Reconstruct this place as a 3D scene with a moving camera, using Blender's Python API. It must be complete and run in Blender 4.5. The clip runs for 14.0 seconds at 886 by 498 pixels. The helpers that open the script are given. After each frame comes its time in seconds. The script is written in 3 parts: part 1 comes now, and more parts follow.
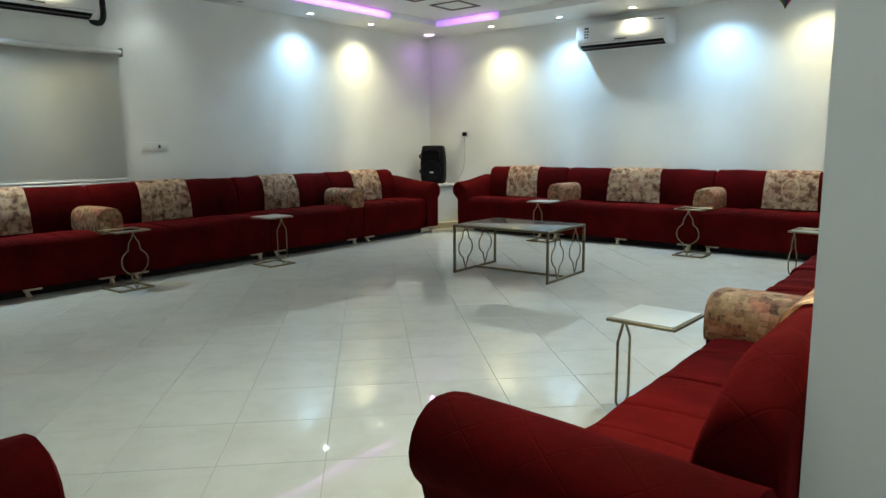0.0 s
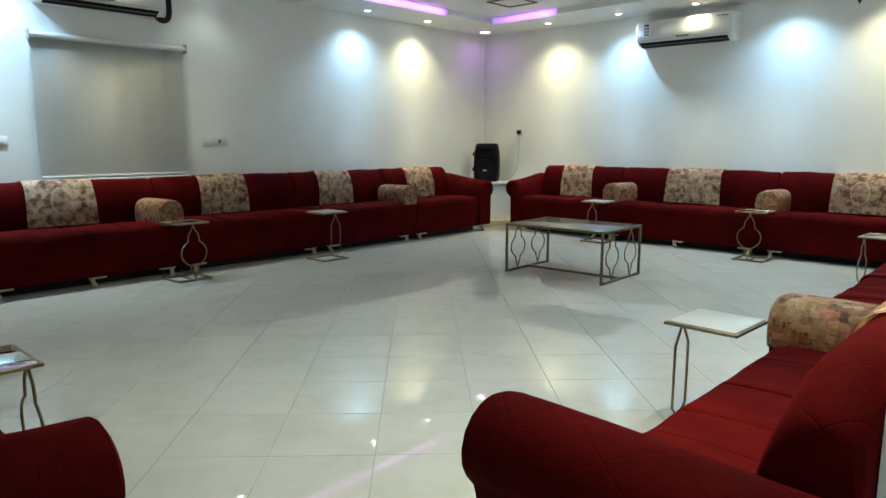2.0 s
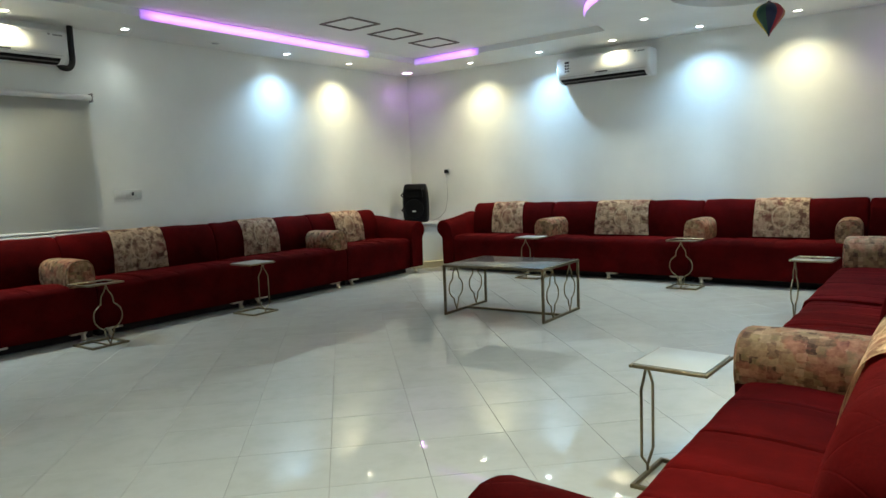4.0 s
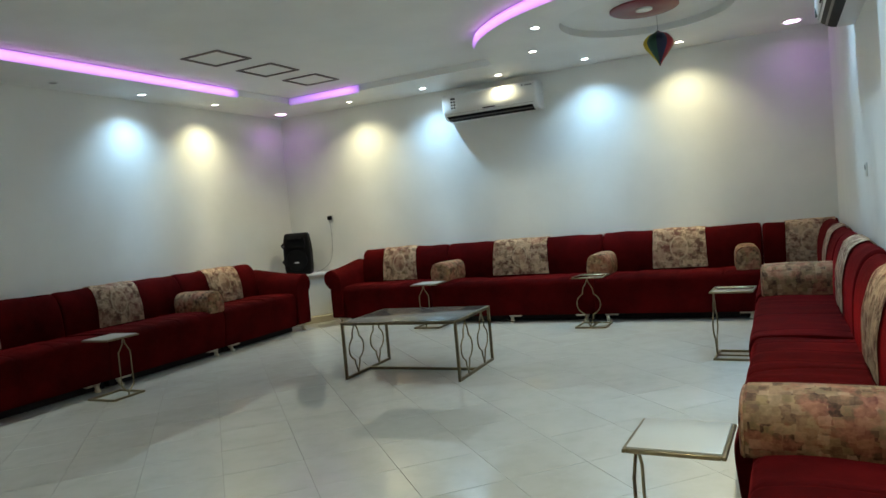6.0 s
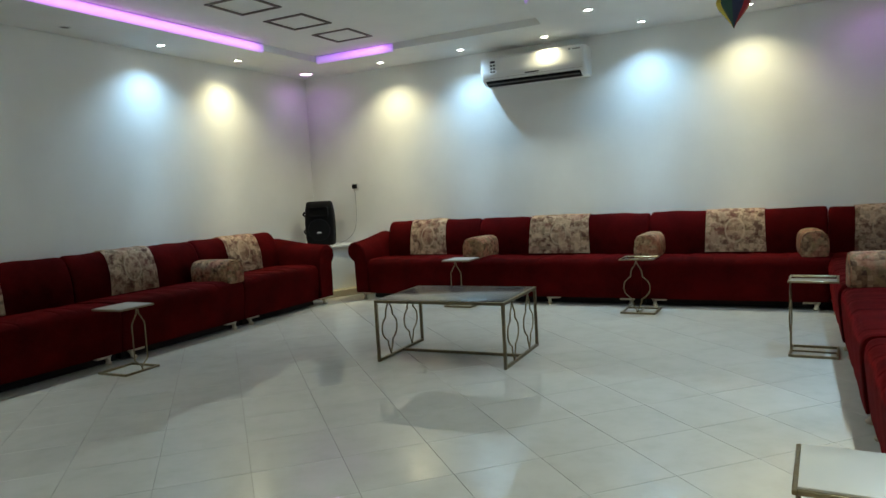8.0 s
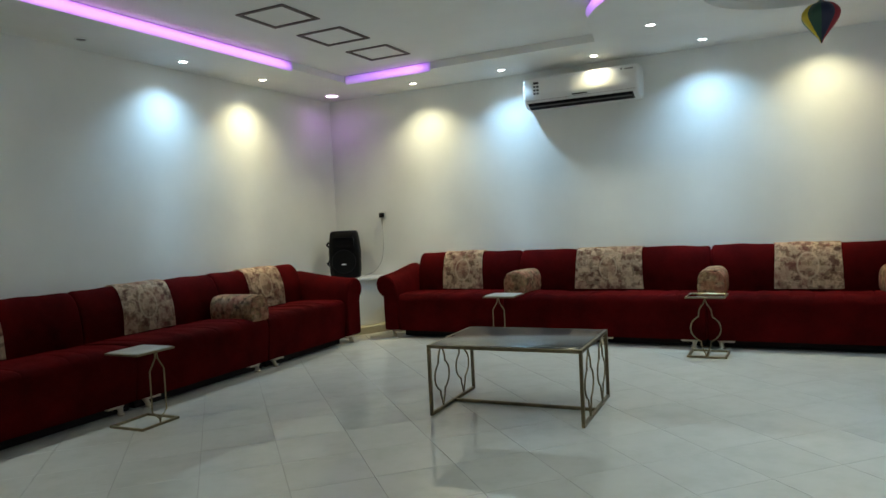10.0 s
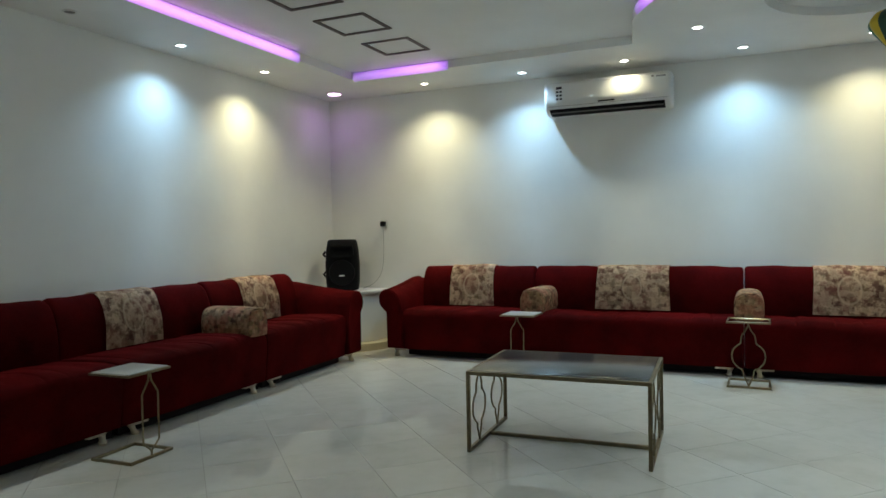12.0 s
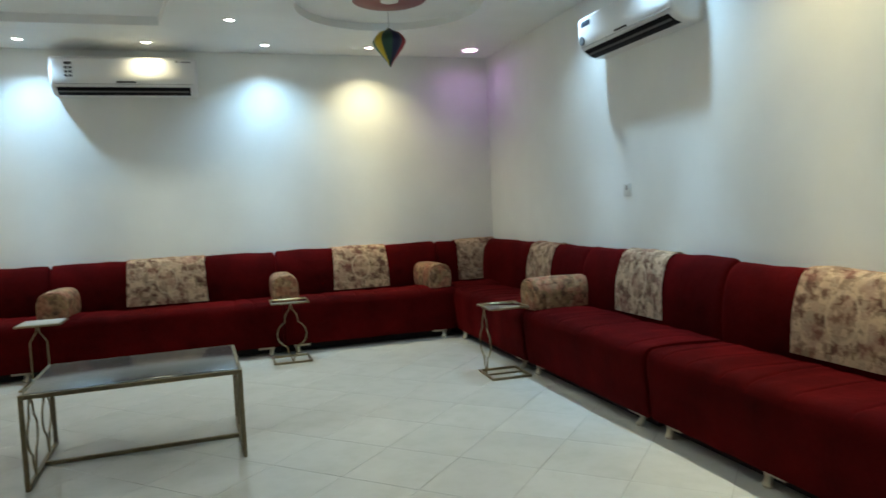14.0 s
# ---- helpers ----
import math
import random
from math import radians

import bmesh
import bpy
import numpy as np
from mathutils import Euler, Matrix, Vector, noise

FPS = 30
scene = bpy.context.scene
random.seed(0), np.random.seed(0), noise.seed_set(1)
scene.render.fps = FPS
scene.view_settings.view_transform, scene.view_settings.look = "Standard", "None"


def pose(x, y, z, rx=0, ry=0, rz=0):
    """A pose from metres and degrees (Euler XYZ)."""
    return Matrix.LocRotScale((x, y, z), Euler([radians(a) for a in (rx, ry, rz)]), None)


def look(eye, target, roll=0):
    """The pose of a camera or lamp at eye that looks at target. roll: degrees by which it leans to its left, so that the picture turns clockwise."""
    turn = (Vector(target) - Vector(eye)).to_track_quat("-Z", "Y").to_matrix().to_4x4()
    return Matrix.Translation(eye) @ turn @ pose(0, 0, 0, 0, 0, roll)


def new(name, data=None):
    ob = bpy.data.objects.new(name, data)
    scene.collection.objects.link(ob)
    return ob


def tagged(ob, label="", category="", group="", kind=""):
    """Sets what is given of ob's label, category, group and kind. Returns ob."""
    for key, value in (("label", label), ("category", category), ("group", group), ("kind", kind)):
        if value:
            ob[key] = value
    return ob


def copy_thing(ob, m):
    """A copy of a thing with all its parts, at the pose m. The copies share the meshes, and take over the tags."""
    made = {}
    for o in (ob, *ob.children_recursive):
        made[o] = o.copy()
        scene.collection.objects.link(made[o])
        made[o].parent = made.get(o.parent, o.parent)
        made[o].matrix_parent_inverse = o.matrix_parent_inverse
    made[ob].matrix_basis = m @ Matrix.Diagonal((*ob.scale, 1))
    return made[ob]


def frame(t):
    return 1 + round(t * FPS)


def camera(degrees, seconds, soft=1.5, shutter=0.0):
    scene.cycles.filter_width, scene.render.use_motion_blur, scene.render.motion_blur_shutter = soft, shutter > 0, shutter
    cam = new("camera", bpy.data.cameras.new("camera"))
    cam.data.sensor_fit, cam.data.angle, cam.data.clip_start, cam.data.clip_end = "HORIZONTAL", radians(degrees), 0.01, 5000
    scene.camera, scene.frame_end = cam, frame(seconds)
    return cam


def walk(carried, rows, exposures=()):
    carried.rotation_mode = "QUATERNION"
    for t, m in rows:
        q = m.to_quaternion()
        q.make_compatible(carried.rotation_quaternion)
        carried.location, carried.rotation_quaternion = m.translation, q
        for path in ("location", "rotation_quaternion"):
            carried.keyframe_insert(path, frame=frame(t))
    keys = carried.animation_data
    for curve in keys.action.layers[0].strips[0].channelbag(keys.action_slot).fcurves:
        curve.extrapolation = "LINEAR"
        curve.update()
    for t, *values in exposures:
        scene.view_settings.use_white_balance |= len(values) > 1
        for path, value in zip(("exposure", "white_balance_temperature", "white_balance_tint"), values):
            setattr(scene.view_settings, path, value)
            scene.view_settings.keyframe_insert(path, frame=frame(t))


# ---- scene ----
cam = camera(65.5, 14.0, shutter=0.15)
PATH = [
    (0, (0.192, -0.136, 1.172), (-1.048, 1.404, 0.866), -0.5),
    (0.5, (0.184, -0.131, 1.167), (-1.042, 1.419, 0.859), 0.1),
    (1, (0.18, -0.132, 1.167), (-1.09, 1.38, 0.85), 0.1),
    (1.5, (0.173, -0.132, 1.164), (-1.12, 1.359, 0.844), 0.3),
    (2, (0.168, -0.129, 1.164), (-1.181, 1.313, 0.854), 0.1),
    (4.5, (-0.141, 0.074, 1.175), (-1.283, 1.704, 0.975), -2.0),
    (5, (-0.269, 0.195, 1.164), (-1.371, 1.847, 0.923), -1.8),
    (5.5, (-0.38, 0.296, 1.185), (-1.422, 1.995, 1.014), -3.5),
    (6, (-0.526, 0.385, 1.197), (-1.411, 2.176, 1.098), -5.1),
    (6.5, (-0.635, 0.418, 1.193), (-1.451, 2.24, 1.077), -3.7),
    (7, (-0.733, 0.528, 1.191), (-1.669, 2.294, 1.119), -4.2),
    (7.5, (-0.813, 0.622, 1.183), (-1.757, 2.383, 1.093), -2.1),
    (8, (-0.97, 0.701, 1.18), (-1.88, 2.474, 1.01), -3.2),
    (8.5, (-1.122, 0.762, 1.183), (-1.994, 2.554, 1.015), -3.5),
    (9, (-1.277, 0.854, 1.197), (-2.187, 2.63, 1.063), -1.9),
    (11.5, (-2.033, 1.251, 1.212), (-2.922, 3.042, 1.168), -5.0),
    (12, (-2.202, 1.298, 1.197), (-3.013, 3.126, 1.145), -1.1),
    (12.5, (-2.379, 1.271, 1.185), (-3.122, 3.126, 1.085), -3.2),
    (13, (-2.501, 1.273, 1.203), (-2.899, 3.233, 1.163), -1.2),
    (13.5, (-2.575, 1.317, 1.197), (-2.512, 3.316, 1.181), -2.7),
    (14, (-2.69, 1.257, 1.201), (-2.081, 3.157, 1.073), -2.7),
]
EXPOSURES = [(0, 0.57, 6300), (2.2, 0.57, 6300), (4.5, 0.42, 6380), (6.5, 0.16, 6480), (9, 0.16, 6400), (11.5, 0.02, 6450), (13, 0.12, 6500), (14, 0.30, 6640)]
walk(cam, [(t, look(eye, target, roll)) for t, eye, target, roll in PATH], [(t, stops, kelvin, 6) for t, stops, kelvin in EXPOSURES])

# ---- world and lamps ----
world = bpy.data.worlds.new("night")
world.use_nodes = True
world.node_tree.nodes["Background"].inputs[0].default_value = (0.02, 0.025, 0.035, 1)
world.node_tree.nodes["Background"].inputs[1].default_value = 0.05
scene.world = world

COOL, WARM, WHITE, VIOLET = (0.45, 0.72, 1.0), (1.0, 0.88, 0.56), (0.90, 0.98, 0.91), (0.62, 0.16, 1.0)
LOW, HIGH = 2.655, 2.722          # heights of the dropped border and of the tray
XW, XE, YN, YS = -6.44, -0.04, 7.82, -0.50   # inner faces of the walls
POWER = 53.0
# x, y, tint, share of the power
DOWNLIGHTS = [
    (-6.15, 7.47, VIOLET, 0.10), (-5.11, 7.48, WARM, 0.9), (-4.11, 7.48, COOL, 0.95), (-3.18, 7.48, WARM, 0.34),
    (-2.23, 7.48, COOL, 1.0), (-1.31, 7.48, WARM, 0.78), (-0.34, 7.46, VIOLET, 0.10),
    # the warm one at y 0.55 is unseen, added to brighten the west side
    (-6.15, 6.33, WARM, 0.85), (-6.15, 5.34, COOL, 0.85), (-6.16, 3.45, WHITE, 0.16), (-6.16, 2.45, WARM, 0.9), (-6.16, 1.55, COOL, 1.5), (-6.16, 0.55, WARM, 0.7),
    (-0.38, 5.60, COOL, 0.6), (-0.38, 4.59, COOL, 0.7), (-0.38, 3.62, WARM, 0.6), (-0.38, 2.62, COOL, 0.5), (-0.38, 1.62, WARM, 1.2),
    # the whites at y 1.41 and 1.96 are unseen, added to brighten the floor
    (-2.53, 6.71, WHITE, 0.6), (-2.24, 5.91, WHITE, 0.6), (-1.55, 5.36, WHITE, 0.6), (-2.24, 1.41, WHITE, 0.7), (-1.55, 1.96, WHITE, 0.7),
]
# every wall downlight throws a wide halo and, in its middle, two brighter and narrower beams
for lx, ly, tint, share in DOWNLIGHTS:
    beams = [({WHITE: 120, VIOLET: 165}.get(tint, 128), 1.0)]
    if tint in (COOL, WARM):
        beams += [(54, 0.2 if lx < -6 else 0.5 if lx > -1 else 0.3), (38, 2.2 if lx > -1 else 1.2)]
    for spread, part_of in beams:
        lamp = bpy.data.lights.new("downlight_lamp", "SPOT")
        lamp.energy, lamp.color = POWER * share * part_of, tint
        lamp.spot_size, lamp.spot_blend, lamp.shadow_soft_size = radians(spread), 1.0, 0.07 if tint == WHITE else 0.024
        new("downlight_lamp", lamp).matrix_world = look((lx, ly, LOW - 0.014), (lx, ly + 0.001, 0))


# a cool ceiling lamp in the hall behind the doorway
lamp = bpy.data.lights.new("hall_lamp", "AREA")
lamp.shape, lamp.size, lamp.energy, lamp.color = "DISK", 0.22, 2.9, (0.72, 0.90, 1.0)
new("hall_lamp", lamp).matrix_world = pose(0.95, 0.35, 2.668)


# ---- materials ----
def material(name, colour, rough=0.5, metal=0.0):
    m = bpy.data.materials.new(name)
    m.use_nodes = True
    b = m.node_tree.nodes["Principled BSDF"]
    b.inputs["Base Color"].default_value = (*colour, 1)
    b.inputs["Roughness"].default_value = rough
    b.inputs["Metallic"].default_value = metal
    return m, m.node_tree, b


def node(tree, kind, **values):
    n = tree.nodes.new(kind)
    for key, value in values.items():
        n.inputs[key.replace("_", " ")].default_value = value
    return n


def ramp(tree, source, stops):
    n = tree.nodes.new("ShaderNodeValToRGB")
    while len(n.color_ramp.elements) < len(stops):
        n.color_ramp.elements.new(0.5)
    for e, (at, c) in zip(n.color_ramp.elements, stops):
        e.position, e.color = at, (*c, 1)
    tree.links.new(source, n.inputs["Fac"])
    return n.outputs["Color"]


def noise_node(tree, scale, detail=4.0, vector=None, rough=0.55):
    n = node(tree, "ShaderNodeTexNoise", Scale=scale, Detail=detail, Roughness=rough)
    tree.links.new(vector if vector else tree.nodes.new("ShaderNodeTexCoord").outputs["Object"], n.inputs["Vector"])
    return n.outputs["Fac"]


def bump(tree, b, height, strength=0.2, distance=0.01, after=None):
    n = node(tree, "ShaderNodeBump", Strength=strength, Distance=distance)
    tree.links.new(height, n.inputs["Height"])
    if after:
        tree.links.new(after, n.inputs["Normal"])
    tree.links.new(n.outputs["Normal"], b.inputs["Normal"])
    return n.outputs["Normal"]


def math_node(tree, op, a, c=None):
    n = tree.nodes.new("ShaderNodeMath")
    n.operation = op
    for slot, v in ((0, a), (1, c)):
        if v is None:
            continue
        if isinstance(v, (int, float)):
            n.inputs[slot].default_value = v
        else:
            tree.links.new(v, n.inputs[slot])
    return n.outputs[0]


def mix(tree, fac, a, c, mode="MIX"):
    n = tree.nodes.new("ShaderNodeMix")
    n.data_type, n.blend_type = "RGBA", mode
    for slot, v in ((0, fac), (6, a), (7, c)):
        if isinstance(v, (int, float)):
            n.inputs[slot].default_value = v
        elif isinstance(v, tuple):
            n.inputs[slot].default_value = (*v, 1)
        else:
            tree.links.new(v, n.inputs[slot])
    return n.outputs[2]


def painted(name, colour, rough=0.55, grain=90.0, spread=0.05):
    m, tree, b = material(name, colour, rough)
    light = tuple(min(1, c * (1 + spread)) for c in colour)
    dark = tuple(c * (1 - spread) for c in colour)
    tree.links.new(ramp(tree, noise_node(tree, 1.3, 5), [(0.3, dark), (0.7, light)]), b.inputs["Base Color"])
    first = bump(tree, b, noise_node(tree, grain, 3), 0.12, 0.002)
    bump(tree, b, noise_node(tree, 4.0, 2), 0.08, 0.02, first)
    return m


def velvet(name, colour, quilted=False):
    m, tree, b = material(name, colour, 0.82)
    broad, fine = noise_node(tree, 3.5, 6), noise_node(tree, 160.0, 2)
    shade = math_node(tree, "ADD", math_node(tree, "MULTIPLY", broad, 0.75), math_node(tree, "MULTIPLY", fine, 0.25))
    tree.links.new(ramp(tree, shade, [(0.3, tuple(c * 0.45 for c in colour)), (0.7, tuple(c * 1.5 for c in colour))]), b.inputs["Base Color"])
    b.inputs["Sheen Weight"].default_value = 0.22
    b.inputs["Sheen Roughness"].default_value = 0.32
    b.inputs["Sheen Tint"].default_value = (0.66, 0.018, 0.022, 1)
    b.inputs["Specular IOR Level"].default_value = 0.03
    first = bump(tree, b, noise_node(tree, 420.0, 2), 0.25, 0.002)
    second = bump(tree, b, noise_node(tree, 9.0, 3), 0.22, 0.03, first)
    if quilted:
        place = tree.nodes.new("ShaderNodeSeparateXYZ")
        tree.links.new(tree.nodes.new("ShaderNodeTexCoord").outputs["Object"], place.inputs[0])
        across = math_node(tree, "SUBTRACT", place.outputs["X"], place.outputs["Z"])
        creases = []
        for sign in (1, -1):
            run = math_node(tree, "ADD", math_node(tree, "MULTIPLY", place.outputs["Y"], sign), across)
            cell = math_node(tree, "FRACT", math_node(tree, "MULTIPLY", run, 5.0))
            creases.append(math_node(tree, "ABSOLUTE", math_node(tree, "SUBTRACT", cell, 0.5)))
        crease = math_node(tree, "MINIMUM", *creases)
        height = math_node(tree, "MINIMUM", math_node(tree, "MULTIPLY", crease, 36.0), 1.0)
        bump(tree, b, height, 0.22, 0.006, second)
    return m


def printed(name, medallion):
    """Patchwork of worn roses in cream, taupe and plum; with a pale oval ring where it is a back panel."""
    m, tree, b = material(name, (0.4, 0.3, 0.22), 0.85)
    coords, info = tree.nodes.new("ShaderNodeTexCoord"), tree.nodes.new("ShaderNodeObjectInfo")
    shift = tree.nodes.new("ShaderNodeVectorMath")
    shift.operation = "ADD"
    many = math_node(tree, "MULTIPLY", info.outputs["Random"], 7.0)
    tree.links.new(coords.outputs["Object"], shift.inputs[0])
    tree.links.new(many, shift.inputs[1])
    place = shift.outputs[0]
    patches = node(tree, "ShaderNodeTexVoronoi", Scale=24.0 if medallion else 34.0, Randomness=0.55)
    patches.distance = "CHEBYCHEV"
    tree.links.new(place, patches.inputs["Vector"])
    grey = tree.nodes.new("ShaderNodeSeparateColor")
    tree.links.new(patches.outputs["Color"], grey.inputs[0])
    flowers = noise_node(tree, 16.0, 6, place, 0.66)
    if medallion:
        base = ramp(tree, flowers, [(0.38, (0.13, 0.075, 0.055)), (0.46, (0.31, 0.20, 0.155)), (0.50, (0.70, 0.58, 0.47)), (0.56, (0.88, 0.80, 0.67)), (0.66, (0.66, 0.52, 0.42)), (0.72, (0.38, 0.20, 0.19))])
        cells = ramp(tree, grey.outputs[0], [(0.0, (0.16, 0.085, 0.085)), (0.25, (0.40, 0.27, 0.24)), (0.42, (0.76, 0.64, 0.52)), (0.72, (0.90, 0.82, 0.68)), (0.85, (0.46, 0.26, 0.25)), (1.0, (0.50, 0.44, 0.30))])
        colour = mix(tree, 0.38, base, cells)
        roses = ramp(tree, noise_node(tree, 6.5, 4, place), [(0.54, (0, 0, 0)), (0.62, (1, 1, 1))])
        colour = mix(tree, math_node(tree, "MULTIPLY", roses, 0.35), colour, (0.40, 0.15, 0.15))
        xyz = tree.nodes.new("ShaderNodeSeparateXYZ")
        tree.links.new(coords.outputs["Object"], xyz.inputs[0])
        u = math_node(tree, "POWER", math_node(tree, "DIVIDE", math_node(tree, "ABSOLUTE", xyz.outputs["X"]), 0.090), 2.0)
        v = math_node(tree, "POWER", math_node(tree, "DIVIDE", math_node(tree, "ABSOLUTE", xyz.outputs["Z"]), 0.120), 2.0)
        far = math_node(tree, "SQRT", math_node(tree, "ADD", u, v))
        # a tan heart, a cream ring and a brown shade line round it
        heart = ramp(tree, far, [(0.0, (0.35, 0.35, 0.35)), (0.70, (0.2, 0.2, 0.2)), (0.80, (0, 0, 0))])
        colour = mix(tree, heart, colour, (0.56, 0.38, 0.30))
        ring = ramp(tree, far, [(0.78, (0, 0, 0)), (0.86, (0.55, 0.55, 0.55)), (0.95, (0.55, 0.55, 0.55)), (1.02, (0, 0, 0))])
        colour = mix(tree, ring, colour, (0.92, 0.85, 0.72))
        line = ramp(tree, far, [(0.98, (0, 0, 0)), (1.03, (0.4, 0.4, 0.4)), (1.06, (0.4, 0.4, 0.4)), (1.16, (0, 0, 0))])
        colour = mix(tree, line, colour, (0.24, 0.14, 0.12))
        colour = mix(tree, 1.0, colour, (0.93, 0.82, 0.68), "MULTIPLY")
    else:
        base = ramp(tree, flowers, [(0.38, (0.05, 0.028, 0.020)), (0.46, (0.16, 0.10, 0.065)), (0.54, (0.36, 0.26, 0.17)), (0.64, (0.24, 0.19, 0.09))])
        cells = ramp(tree, grey.outputs[0], [(0.0, (0.055, 0.03, 0.02)), (0.30, (0.16, 0.10, 0.06)), (0.52, (0.34, 0.24, 0.16)), (0.74, (0.24, 0.20, 0.10)), (0.90, (0.46, 0.35, 0.25))])
        colour = mix(tree, 0.58, base, cells)
        roses = ramp(tree, noise_node(tree, 8.0, 5, place, 0.6), [(0.49, (0, 0, 0)), (0.55, (1, 1, 1))])
        petals = ramp(tree, noise_node(tree, 38.0, 3, place), [(0.40, (0.20, 0.022, 0.025)), (0.60, (0.42, 0.16, 0.13))])
        colour = mix(tree, math_node(tree, "MULTIPLY", roses, 0.42), colour, petals)
        colour = mix(tree, 1.0, colour, (0.88, 0.73, 0.61), "MULTIPLY")
    tree.links.new(colour, b.inputs["Base Color"])
    b.inputs["Specular IOR Level"].default_value = 0.2
    bump(tree, b, noise_node(tree, 300.0, 2), 0.25, 0.002)
    return m


def metal(name, colour, rough):
    m, tree, b = material(name, colour, rough, 1.0)
    tree.links.new(ramp(tree, noise_node(tree, 30.0, 4), [(0.3, tuple(c * 0.7 for c in colour)), (0.7, colour)]), b.inputs["Base Color"])
    tree.links.new(ramp(tree, noise_node(tree, 60.0, 3), [(0.3, (rough * 0.7,) * 3), (0.7, (rough * 1.4,) * 3)]), b.inputs["Roughness"])
    return m


def glowing(name, colour, strength):
    m, tree, b = material(name, (0.8, 0.8, 0.8), 0.4)
    b.inputs["Emission Color"].default_value = (*colour, 1)
    b.inputs["Emission Strength"].default_value = strength
    return m


def porcelain():
    """Polished cream floor tiles with faint veins, each a little different."""
    m, tree, b = material("porcelain_tile", (0.62, 0.62, 0.56), 0.09)
    coords, info = tree.nodes.new("ShaderNodeTexCoord"), tree.nodes.new("ShaderNodeObjectInfo")
    shift = tree.nodes.new("ShaderNodeVectorMath")
    shift.operation = "ADD"
    tree.links.new(coords.outputs["Object"], shift.inputs[0])
    tree.links.new(math_node(tree, "MULTIPLY", info.outputs["Random"], 9.0), shift.inputs[1])
    veins = ramp(tree, noise_node(tree, 6.0, 7, shift.outputs[0], 0.65), [(0.30, (0.55, 0.555, 0.505)), (0.52, (0.60, 0.605, 0.56)), (0.75, (0.63, 0.635, 0.59))])
    tone = ramp(tree, info.outputs["Random"], [(0.0, (0.965, 0.965, 0.96)), (1.0, (1, 1, 1))])
    tree.links.new(mix(tree, 1.0, veins, tone, "MULTIPLY"), b.inputs["Base Color"])
    tree.links.new(ramp(tree, noise_node(tree, 3.0, 5, shift.outputs[0]), [(0.35, (0.014,) * 3), (0.7, (0.05,) * 3)]), b.inputs["Roughness"])
    bump(tree, b, noise_node(tree, 7.0, 2, shift.outputs[0]), 0.05, 0.006)
    return m


WALL = painted("wall_paint", (0.83, 0.85, 0.82), 0.42)
CEILING = painted("ceiling_paint", (0.84, 0.85, 0.83), 0.6)
TILE = porcelain()
GROUT = painted("grout", (0.34, 0.33, 0.29), 0.7)
VELVET = velvet("red_velvet", (0.054, 0.0018, 0.0021))
QUILTED = velvet("quilted_red_velvet", (0.054, 0.0018, 0.0021), True)
PRINT = printed("printed_bolster_cloth", False)
PANEL = printed("printed_panel_cloth", True)
GOLD = metal("brushed_gold", (0.29, 0.24, 0.145), 0.38)
BRONZE = metal("dull_gold", (0.23, 0.19, 0.115), 0.40)
SILVER = material("silvered_glass", (0.52, 0.54, 0.53), 0.03, 1.0)[0]
MIRROR, _, smoked = material("smoked_glass", (0.062, 0.068, 0.072), 0.18)
smoked.inputs["IOR"].default_value = 1.6
MARBLE = painted("white_glass_top", (0.47, 0.48, 0.45), 0.28, 40, 0.03)
PLASTIC = painted("white_plastic", (0.78, 0.79, 0.78), 0.28, 200, 0.02)
SWITCH = painted("switch_plastic", (0.68, 0.70, 0.67), 0.4, 200, 0.02)
GREYPLASTIC = painted("grey_plastic", (0.30, 0.30, 0.30), 0.4, 200, 0.05)
BLACK = painted("black_plastic", (0.006, 0.006, 0.007), 0.5, 220, 0.3)
NAVY = painted("navy_label", (0.03, 0.045, 0.07), 0.4, 200, 0.2)
LOUVRE = painted("dark_grey_plastic", (0.10, 0.10, 0.10), 0.4, 200, 0.1)
MESH = painted("black_grille", (0.008, 0.008, 0.009), 0.55, 500, 0.4)
for m in (BLACK, MESH):
    m.node_tree.nodes["Principled BSDF"].inputs["Specular IOR Level"].default_value = 0.08
# near-black, for the blocks that stand in for shade under the sofas
UNDERSHADE = painted("under_sofa_shade", (0.008, 0.006, 0.006), 0.95, 150, 0.3)
INK = material("dark_ink", (0.03, 0.03, 0.035), 0.6)[0]
CREAM = painted("cream_lacquer", (0.55, 0.49, 0.36), 0.4, 100, 0.1)
BEIGE = painted("beige_stone", (0.55, 0.50, 0.36), 0.35, 60, 0.1)
BLIND = painted("grey_blind_cloth", (0.80, 0.82, 0.78), 0.8, 350, 0.03)
BROWN = painted("dark_brown_paint", (0.075, 0.055, 0.05), 0.5, 100, 0.2)
MAROON = painted("maroon_paint", (0.20, 0.015, 0.022), 0.45, 100, 0.2)
FOAM = painted("black_pipe_foam", (0.012, 0.012, 0.012), 0.8, 150, 0.3)
GLASS = material("window_glass", (0.02, 0.025, 0.03), 0.03)[0]
